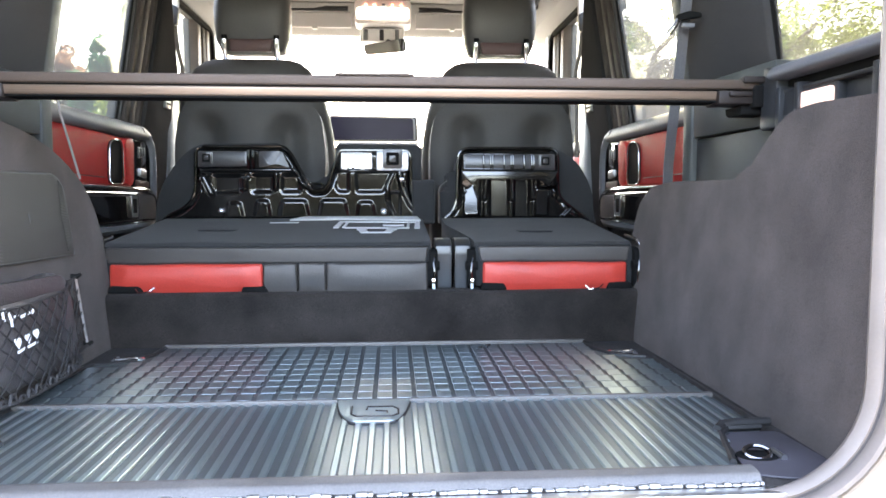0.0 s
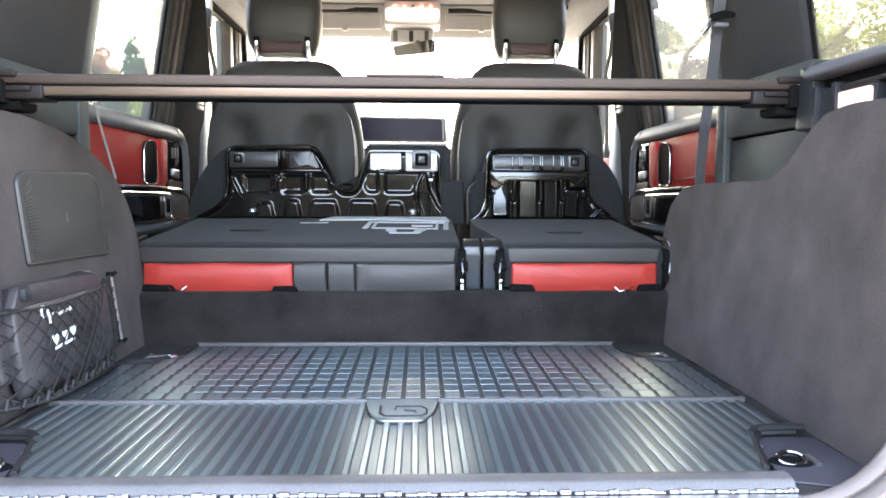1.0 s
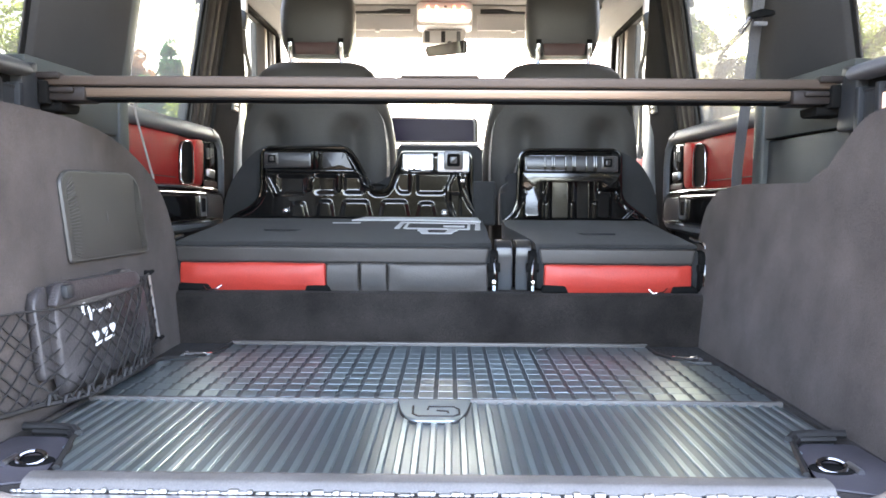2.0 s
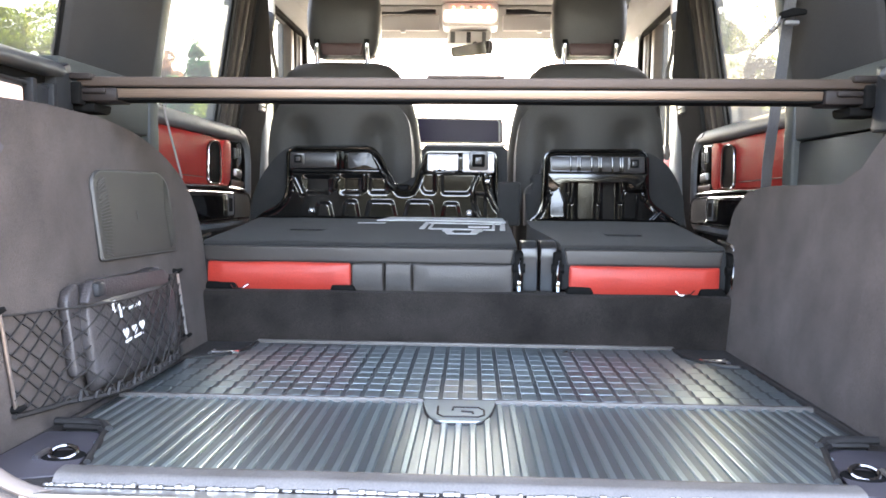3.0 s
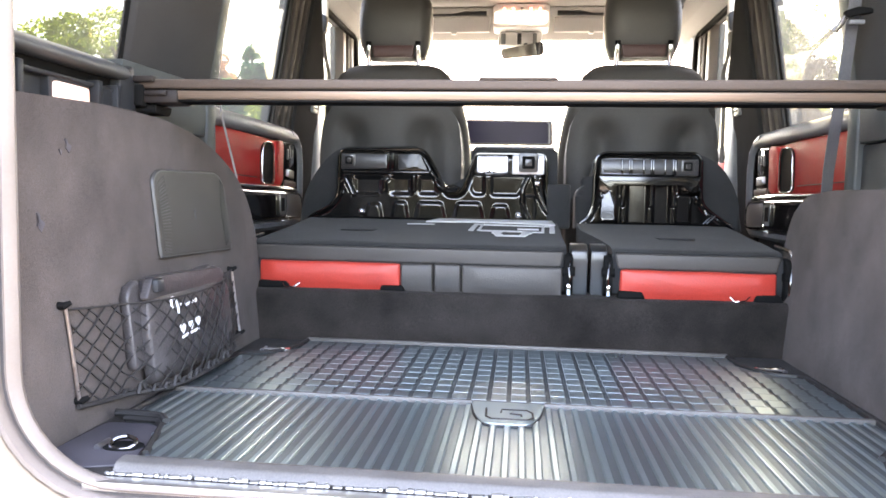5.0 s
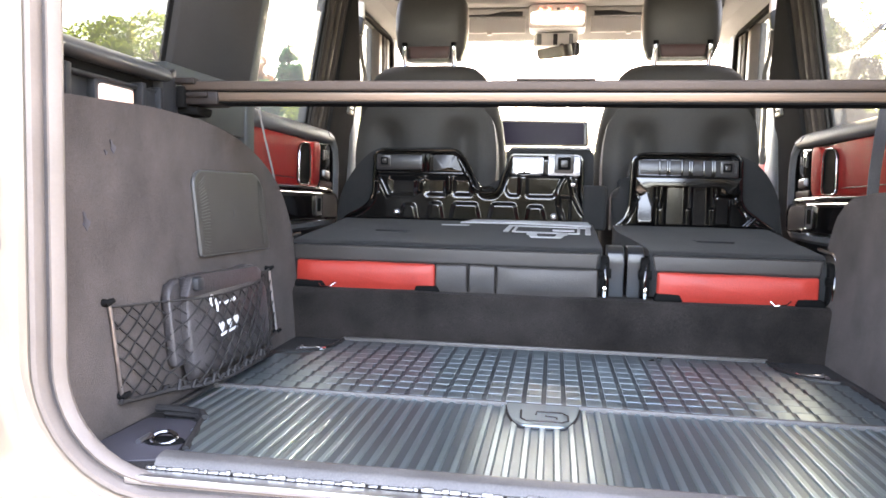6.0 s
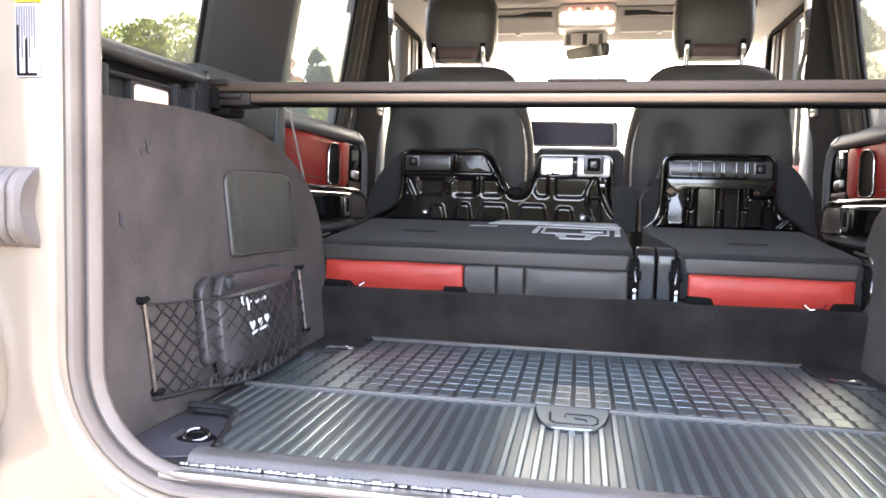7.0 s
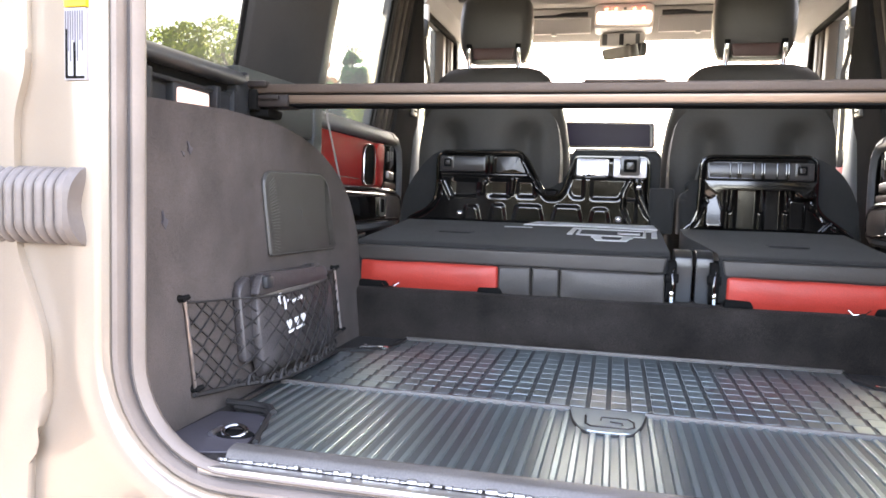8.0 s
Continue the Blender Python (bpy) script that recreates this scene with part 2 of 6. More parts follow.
def rounded(pts, r, n=4):
    """A polygon with its corners rounded; r: one radius or one for each corner."""
    out, k = [], len(pts)
    rs = r if isinstance(r, (list, tuple)) else [r] * k
    for i in range(k):
        p, a, b = Vector(pts[i]), Vector(pts[i - 1]), Vector(pts[(i + 1) % k])
        if rs[i] <= 0:
            out.append(tuple(p))
            continue
        u, w = (a - p), (b - p)
        d = min(rs[i], u.length * 0.48, w.length * 0.48)
        s, e = p + u.normalized() * d, p + w.normalized() * d
        for j in range(n + 1):
            t = j / n
            q = s * (1 - t) ** 2 + p * 2 * t * (1 - t) + e * t ** 2
            out.append((q.x, q.y))
    return out


def prism(pts, axis, lo, hi, bevel=0.0, seg=2, bm=None):
    """A polygon extruded along an axis. axis x: points are (y, z); y: (x, z); z: (x, y)."""
    own = bmesh.new()
    def at(p, h):
        return {"x": (h, p[0], p[1]), "y": (p[0], h, p[1]), "z": (p[0], p[1], h)}[axis]
    low = [own.verts.new(at(p, lo)) for p in pts]
    high = [own.verts.new(at(p, hi)) for p in pts]
    k = len(pts)
    a, b = own.faces.new(low), own.faces.new(high[::-1])
    for i in range(k):
        own.faces.new((low[i], high[i], high[(i + 1) % k], low[(i + 1) % k]))
    if bevel:
        rim = list(set(a.edges) | set(b.edges))
        if k <= 8:
            rim = list(own.edges)
        bmesh.ops.bevel(own, geom=rim, offset=bevel, segments=seg, profile=0.5, affect="EDGES", clamp_overlap=True)
    bmesh.ops.triangulate(own, faces=[f for f in own.faces if len(f.verts) > 4])
    n = "xyz".index(axis)
    for f in own.faces:
        f.normal_update()
        f.smooth = abs(f.normal[n]) < 0.9995
    return merged(bm, own)


def gridded(bm, axes, step):
    """Cuts a shape at even steps along some axes, so that it can be bent, and shades it smooth."""
    for n in axes:
        values = [v.co[n] for v in bm.verts]
        at = min(values) + step
        while at < max(values):
            co, no = Vector(), Vector()
            co[n], no[n] = at, 1
            bmesh.ops.bisect_plane(bm, geom=bm.verts[:] + bm.edges[:] + bm.faces[:], plane_co=co, plane_no=no, dist=1e-5)
            at += step
    for f in bm.faces:
        f.smooth = True
    return bm


def merged(bm, own):
    if bm is None:
        return own
    me = bpy.data.meshes.new("temp")
    own.to_mesh(me)
    own.free()
    bm.from_mesh(me)
    bpy.data.meshes.remove(me)
    return bm


def block(x0, x1, y0, y1, z0, z1, bevel=0.003, seg=2, bm=None):
    return prism([(x0, y0), (x1, y0), (x1, y1), (x0, y1)], "z", z0, z1, bevel, seg, bm)


def tube(path, r, sides=8, closed=False, bm=None, flat=1.0):
    """A round bar along a path; r one radius or one for each point."""
    own = bmesh.new()
    path = [Vector(p) for p in path]
    k = len(path)
    rs = r if isinstance(r, (list, tuple)) else [r] * k
    rings, ref = [], None
    for i, p in enumerate(path):
        a = path[i - 1] if (closed or i) else p
        b = path[(i + 1) % k] if (closed or i < k - 1) else p
        d = (b - a).normalized()
        if ref is None:
            ref = d.orthogonal().normalized()
        ref = (ref - d * ref.dot(d)).normalized()
        side = d.cross(ref)
        rings.append([own.verts.new(p + (ref * math.cos(2 * math.pi * j / sides) + side * math.sin(2 * math.pi * j / sides) * flat) * rs[i]) for j in range(sides)])
    for i in range(k if closed else k - 1):
        u, w = rings[i], rings[(i + 1) % k]
        for j in range(sides):
            own.faces.new((u[j], u[(j + 1) % sides], w[(j + 1) % sides], w[j]))
    if not closed:
        own.faces.new(rings[0][::-1])
        own.faces.new(rings[-1])
    for f in own.faces:
        f.smooth = len(f.verts) == 4
    return merged(bm, own)


def ribbon(path, wide, thick, bm=None):
    """A strap along a path: at each point half its width lies along the vector wide."""
    own = bmesh.new()
    path, wide = [Vector(p) for p in path], Vector(wide)
    rings = []
    for i, p in enumerate(path):
        d = (path[min(i + 1, len(path) - 1)] - path[max(i - 1, 0)]).normalized()
        nrm = d.cross(wide).normalized() * thick / 2
        rings.append([own.verts.new(p + wide * a + nrm * b) for a, b in ((-1, -1), (1, -1), (1, 1), (-1, 1))])
    for u, w in zip(rings, rings[1:]):
        for j in range(4):
            own.faces.new((u[j], u[(j + 1) % 4], w[(j + 1) % 4], w[j]))
    own.faces.new(rings[0][::-1])
    own.faces.new(rings[-1])
    return merged(bm, own)


def loft(rings, bm=None, cap=True):
    own = bmesh.new()
    vs = [[own.verts.new(p) for p in ring] for ring in rings]
    k = len(vs[0])
    for u, w in zip(vs, vs[1:]):
        for j in range(k):
            own.faces.new((u[j], u[(j + 1) % k], w[(j + 1) % k], w[j]))
    if cap:
        own.faces.new(vs[0][::-1])
        own.faces.new(vs[-1])
    for f in own.faces:
        f.smooth = len(f.verts) == 4
    return merged(bm, own)


def oval(cx, cy, z, hx, hy, power=3.0, n=28, tilt=0.0):
    """A superellipse ring in the level plane."""
    out = []
    for i in range(n):
        a = 2 * math.pi * i / n
        c, s = math.cos(a), math.sin(a)
        out.append((cx + hx * math.copysign(abs(c) ** (2 / power), c), cy + hy * math.copysign(abs(s) ** (2 / power), s) + tilt, z))
    return out


def lean(z):
    """How far the upright sides have come in towards the middle at a height."""
    return max(0.0, z - 0.53) * 0.17


def leaning(bm):
    for v in bm.verts:
        v.co.x -= math.copysign(lean(v.co.z), v.co.x)
    return bm


def flip(bm, s):
    """The same shape on the other side of the car for s = 1."""
    if s > 0:
        for v in bm.verts:
            v.co.x = -v.co.x
    return bm


# ---- ground and shell ----
def sheet(x0, x1, y0, y1, z, n=24):
    bm = bmesh.new()
    bmesh.ops.create_grid(bm, x_segments=n, y_segments=n, size=1)
    for v in bm.verts:
        v.co = Vector((x0 + (x1 - x0) * (v.co.x + 1) / 2, y0 + (y1 - y0) * (v.co.y + 1) / 2, z))
    return bm


GROUND_Z = -0.78
solo("ground", sheet(-1500, 1500, -1500, 1500, GROUND_Z, 8), ASPHALT, "wide pale paved ground under the car", "ground", kind="structure")

solo("floor", block(-0.64, 0.64, -0.085, 0.72, -0.05, 0.0, 0.004), CARPET_DARK, "charcoal carpet floor of the load bay", "floor", kind="structure")
solo("cabin_floor", block(-0.74, 0.74, 0.79, 2.6, -0.25, -0.20, 0.004), CARPET_DARK, "black carpet floor of the cabin", "floor", kind="structure")
step = prism(rounded([(0.702, 0.0), (0.706, 0.113), (0.80, 0.118), (0.80, -0.22), (0.72, -0.22), (0.72, 0.0)], [0, 0.016, 0, 0, 0, 0], 5), "x", -0.66, 0.66)
step = gridded(step, (0, 2), 0.03)
for v in step.verts:
    v.co.y += 0.0025 * noise.noise(Vector((v.co.x * 7, v.co.z * 12, 2)))
    v.co.z += 0.0020 * noise.noise(Vector((v.co.x * 6, v.co.y * 6, 5)))
solo("wall_step", step, CARPET_DARK, "charcoal carpeted step below the folded seats", "wall", kind="structure")

# the seal that runs round the tailgate opening, seen from behind
IN_L, IN_R, IN_Z, TOP_Z = -0.549, 0.552, -0.003, 1.09


def opening(off, y, r=0.122, n=10):
    """The outline of the tailgate opening, moved outwards by off."""
    x0, x1, z0, z1, rr = IN_L - off, IN_R + off, IN_Z - off * 0.8, TOP_Z + off, r + off
    pts = []
    for cx, cz, a0 in ((x0 + rr, z0 + rr, 180), (x1 - rr, z0 + rr, 270), (x1 - rr, z1 - rr, 0), (x0 + rr, z1 - rr, 90)):
        for i in range(n + 1):
            a = radians(a0 + 90 * i / n)
            pts.append((cx + rr * math.cos(a), y, cz + rr * math.sin(a)))
    return pts


def collar(rows):
    """A band round the opening through (off, y) rows."""
    return loft([opening(o, y) for o, y in rows], cap=False)


trim = thing("tailgate_surround", (0, -0.1, -0.05), "grey rubber seals round the open tailgate", "door seal", kind="structure")
part("inner_lip", collar([(0.012, -0.078), (0.001, -0.084), (-0.002, -0.091), (0.001, -0.099), (0.006, -0.103), (0.011, -0.100), (0.0125, -0.088)]), SEAL, trim)
part("groove", collar([(0.0122, -0.080), (0.0125, -0.095), (0.0190, -0.095), (0.0195, -0.080)]), GROOVE, trim)
part("bulb_seal", collar([(0.0190, -0.085), (0.0190, -0.103), (0.022, -0.110), (0.028, -0.111), (0.032, -0.105), (0.033, -0.098)]), SEAL, trim, "pale grey hollow rubber seal")
part("gap", collar([(0.0325, -0.088), (0.0332, -0.101), (0.0368, -0.101), (0.0372, -0.085)]), GROOVE, trim)

# painted rear face of the body round the opening
body = thing("rear_body", (0, -0.1, -0.7), "champagne painted steel rear body of the car", "car body", kind="structure")


def rect_ring(x0, x1, z0, z1, y, n=10):
    """As many points as opening() has, on a rectangle."""
    c = [(x0, z0), (x1, z0), (x1, z1), (x0, z1)]
    out = []
    for i in range(4):
        a, p, b = c[i - 1], c[i], c[(i + 1) % 4]
        for j in range(n + 1):
            t = j / n - 0.5
            q = a if t < 0 else b
            f = abs(t) * 0.55
            out.append((p[0] + (q[0] - p[0]) * f, y, p[1] + (q[1] - p[1]) * f))
    return out


face = loft([opening(0.0368, -0.080), opening(0.0372, -0.100), opening(0.039, -0.1025), opening(0.047, -0.1035), opening(0.0485, -0.1045), opening(0.051, -0.1110), opening(0.054, -0.1130), opening(0.072, -0.1145), opening(0.084, -0.1145), opening(0.105, -0.107), rect_ring(-0.86, 0.86, -0.26, 1.24, -0.104), rect_ring(-0.89, 0.89, -0.29, 1.27, -0.07), rect_ring(-0.90, 0.90, -0.30, 1.28, 0.3)], cap=False)
part("rear_panel", face, PAINT, body)
for s in (-1, 1):
    # raised pressing down the corner of the body
    edge = [(-0.690, 1.2), (-0.690, 0.46), (-0.708, 0.41), (-0.708, 0.25), (-0.666, 0.14), (-0.664, 0.05), (-0.692, 0.005), (-0.697, -0.27), (-0.87, -0.27), (-0.87, 1.2)]
    part("corner_pressing", flip(prism(rounded(edge, 0.025, 3), "y", -0.117, -0.09, 0.010, 3), s), PAINT, body)
    part("side_skin", flip(block(-0.90, -0.885, -0.07, 3.2, -0.30, 0.50, 0.004), s), PAINT, body)
part("bumper_top", block(-0.86, 0.86, -0.30, -0.09, -0.36, -0.27, 0.02, 3), PLASTIC, body, "dark plastic bumper")

part("underbody", block(-0.84, 0.84, -0.05, 3.70, -0.36, -0.27, 0.02), PLASTIC, body, "dark underbody")
for s in (-1, 1):
    for y in (0.42, 3.28):
        ring = [(y + 0.40 * math.cos(a), -0.38 + 0.40 * math.sin(a)) for a in np.linspace(0, 2 * math.pi, 40, endpoint=False)]
        wheel = part("wheel", flip(prism(ring, "x", -0.86, -0.64, 0.03, 3), s), SEAL_DARK, body, "black tyre")
        part("rim", flip(prism([(y + (b - y) * 0.62, -0.38 + (c + 0.38) * 0.62) for b, c in ring], "x", -0.868, -0.66, 0.01), s), SATIN, wheel, "grey metal rim")

# tread plate along the sill
sill = thing("sill_plate", (0, -0.09, 0.0), "bright worn aluminium sill plate with raised teeth", "sill plate", kind="structure")
part("plate", prism([(-0.47, -0.101), (0.46, -0.101), (0.46, -0.082), (-0.47, -0.082)], "z", -0.012, -0.001, 0.002), ALU, sill)
teeth = bmesh.new()
rnd = random.Random(4)
x = -0.455
while x < 0.44:
    w = rnd.uniform(0.004, 0.014)
    block(x, x + w, -0.0815, -0.078 + rnd.uniform(0, 0.006), -0.004, rnd.uniform(0.0010, 0.0042), 0.001, 1, teeth)
    x += w + rnd.choice((0.0003, 0.0004, 0.001, 0.004))
part("teeth", teeth, ALU, sill)

# roof, cabin end and floor sides
roof = prism([(-0.09, 1.12), (2.28, 1.12), (2.40, 1.075), (2.40, 1.20), (-0.09, 1.20)], "x", -0.64, 0.64)
solo("ceiling", roof, HEADLINER, "pale grey fabric headliner", "ceiling", kind="structure")
solo("roof_panel", block(-0.70, 0.70, -0.105, 2.42, 1.205, 1.24, 0.01), PAINT, "champagne painted car roof", "roof", kind="structure")
for s in (-1, 1):
    rail = flip(prism(rounded([(-0.67, 1.02), (-0.60, 1.06), (-0.50, 1.125), (-0.50, 1.20), (-0.70, 1.20)], 0.02, 3), "y", -0.09, 2.40), s)
    solo("roof_rail_trim", rail, HEADLINER, "pale grey fabric trim along the roof edge", "trim", kind="structure")
header = prism(rounded([(2.22, 1.12), (2.30, 1.04), (2.36, 1.005), (2.42, 1.02), (2.42, 1.12)], 0.02, 3), "x", -0.62, 0.62)
solo("windscreen_header", header, HEADLINER, "pale grey trim above the windscreen", "trim", kind="structure")
solo("bonnet", prism(rounded([(2.52, 0.40), (3.7, 0.36), (3.75, -0.1), (2.52, -0.1)], 0.03, 3), "x", -0.72, 0.72, 0.02, 3), PAINT, "champagne painted flat bonnet", "bonnet", kind="structure")


# ---- the sides of the car ----
def side_wall(s):
    tag = "left" if s < 0 else "right"
    label = "charcoal carpeted side wall of the load bay"
    w = thing("wall_" + tag, (s * 0.62, 0.3, 0), label, "wall", kind="structure")
    if s < 0:
        edge = [(-0.085, -0.02), (-0.085, 0.440), (0.20, 0.452), (0.36, 0.447), (0.50, 0.430), (0.60, 0.395), (0.69, 0.335), (0.735, 0.25), (0.745, 0.12), (0.745, -0.02)]
        edge = rounded(edge, [0, 0.01, 0.05, 0.05, 0.06, 0.06, 0.07, 0.06, 0.05, 0], 4)
    else:
        edge = [(-0.085, -0.02), (-0.085, 0.441), (0.13, 0.449), (0.20, 0.440), (0.255, 0.395), (0.295, 0.348), (0.60, 0.350), (0.745, 0.335), (0.79, 0.27), (0.795, 0.14), (0.795, -0.02)]
        edge = rounded(edge, [0, 0.01, 0.05, 0.05, 0.05, 0.03, 0.03, 0.06, 0.05, 0.05, 0], 4)
    bm = gridded(prism(edge, "x", -0.605, -0.70, 0.016, 4), (1, 2), 0.045)
    for v in bm.verts:
        if v.co.x > -0.68:
            v.co.x += 0.045 * (1 - min(1, max(0, v.co.z) / 0.42))
            # the surface bulges softly
            v.co.x += 0.005 * noise.noise(Vector((v.co.y * 5, v.co.z * 5, s)))
    part("carpet_panel", flip(bm, s), CARPET, w)
    # small worn marks on the carpet
    for x, y, z, r, k in ((-0.601, 0.083, 0.383, 0.010, 1.6), (-0.591, 0.009, 0.282, 0.012, 2.2), (-0.600, 0.066, 0.374, 0.005, 0.8)) if s < 0 else ():
        blot = [(y + r * (0.45 + 0.3 * math.sin(3 * a + k)) * math.cos(a), z + r * (0.8 + 0.35 * math.cos(2 * a + k)) * math.sin(a)) for a in np.linspace(0, 2 * math.pi, 18, endpoint=False)]
        bm = prism(blot, "x", -0.002, 0.0010)
        for v in bm.verts:
            v.co.x += x - 0.107 * (v.co.z - z)
        part("scuff", bm, TRAY, w, "dark worn mark")
    # recess above the panel that holds the lamp
    part("recess_back", flip(block(-0.70, -0.665, -0.09, 0.36, 0.40, 0.52, 0.002), s), PLASTIC, w)
    part("recess_roof", flip(prism(rounded([(-0.70, 0.483), (-0.650, 0.483), (-0.648, 0.489), (-0.70, 0.490)], 0.003, 2), "y", -0.09, 0.30), s), PLASTIC, w)
    # sunlight on the right rail is put in through the paler sill material
    part("window_rail", flip(prism(rounded([(-0.72, 0.506), (-0.642, 0.506), (-0.630, 0.512), (-0.638, 0.526), (-0.662, 0.535), (-0.72, 0.540)], 0.008, 4), "y", -0.09, 0.300), s), RAIL if s < 0 else SILL, w, "grey plastic rail below the window")
    part("rail_groove", flip(block(-0.70, -0.664, -0.09, 0.296, 0.489, 0.507, 0.0), s), BLACK, w, "black slot below the rail")
    for y0, y1 in ((0.045, 0.075), (0.225, 0.262), (0.278, 0.292)):
        part("recess_rib", flip(block(-0.668, -0.642, y0, y0 + 0.012, 0.41, 0.494, 0.002), s), PLASTIC, w)
    part("recess_cover", flip(block(-0.668, -0.650, 0.240, 0.278, 0.42, 0.488, 0.003), s), PLASTIC, w)
    part("bracket_box", flip(prism(rounded([(0.292, 0.43), (0.292, 0.52), (0.335, 0.535), (0.345, 0.43)], 0.006, 2), "x", -0.70, -0.645, 0.004), s), PLASTIC, w)
    # pillar between load-bay window and door
    lower = [(0.335, 0.05), (0.335, 0.437), (0.665, 0.437), (0.665, 0.05)]
    part("lower_trim", flip(prism(lower, "x", -0.662, -0.74, 0.004), s), PLASTIC, w, "dark plastic lower pillar trim")
    mid = prism([(-0.668, 0.335), (-0.652, 0.665), (-0.74, 0.665), (-0.74, 0.335)], "z", 0.441, 0.5475, 0.003)
    part("middle_trim", flip(leaning(mid), s), PLASTIC_GREEN, w, "grey green plastic pillar trim")
    ridge = [(0.628, 0.05), (0.628, 1.08), (0.672, 1.08), (0.672, 0.05)]
    part("pillar_edge", flip(leaning(subdivided(prism(ridge, "x", -0.648, -0.74, 0.006, 3))), s), PLASTIC_GREEN, w)
    upper = subdivided(prism([(-0.700, 0.385), (-0.690, 0.392), (-0.648, 0.632), (-0.714, 0.640), (-0.714, 0.385)], "z", 0.548, 1.10, 0.003))
    part("pillar_panel", flip(leaning(upper), s), PILLAR, w, "dark fabric covered pillar")
    part("pillar_joint", flip(tube([(-0.703 + lean(z), 0.384, z) for z in (0.54, 0.80, 1.10)], 0.004, 6), s), BLACK, w, "black window edge")
    # rear corner pillar and inner side behind the seal
    part("corner_pillar", flip(prism([(-0.09, 0.40), (-0.09, 1.12), (-0.035, 1.12), (-0.035, 0.53), (-0.055, 0.40)], "x", -0.60, -0.74, 0.004), s), PLASTIC_GREEN, w)
    part("window_header", flip(block(-0.74, -0.62, -0.09, 0.67, 1.03, 1.12, 0.006), s), HEADLINER, w)
    part("outer_skin", flip(block(-0.89, -0.745, -0.07, 0.70, -0.3, 0.50, 0.002), s), PAINT, w)
    return w


def subdivided(bm, cuts=4):
    """Cuts across the height, so that a panel can lean."""
    zs = [v.co.z for v in bm.verts]
    for z in (0.53, *[min(zs) + (max(zs) - min(zs)) * i / cuts for i in range(1, cuts)]):
        bmesh.ops.bisect_plane(bm, geom=bm.verts[:] + bm.edges[:] + bm.faces[:], plane_co=(0, 0, z), plane_no=(0, 0, 1))
    return bm


def pane(name, s, outline, x, label, upright=False):
    w = thing(name, (s * x, outline[0][0], outline[0][1]), label, "window", kind="structure")
    bm = prism(outline, "x", -x, -x - 0.004)
    part("pane", flip(bm if upright else leaning(bm), s), GLASS, w, smooth=False)
    if upright:
        return w
    rim = [Vector((-x - 0.002, p[0], p[1])) for p in outline]
    for p in rim:
        p.x -= math.copysign(lean(p.z), p.x)
    part("window_frame", flip(tube(rim, 0.007, 6, True), s), BLACK, w, "black rubber window frame")
    return w


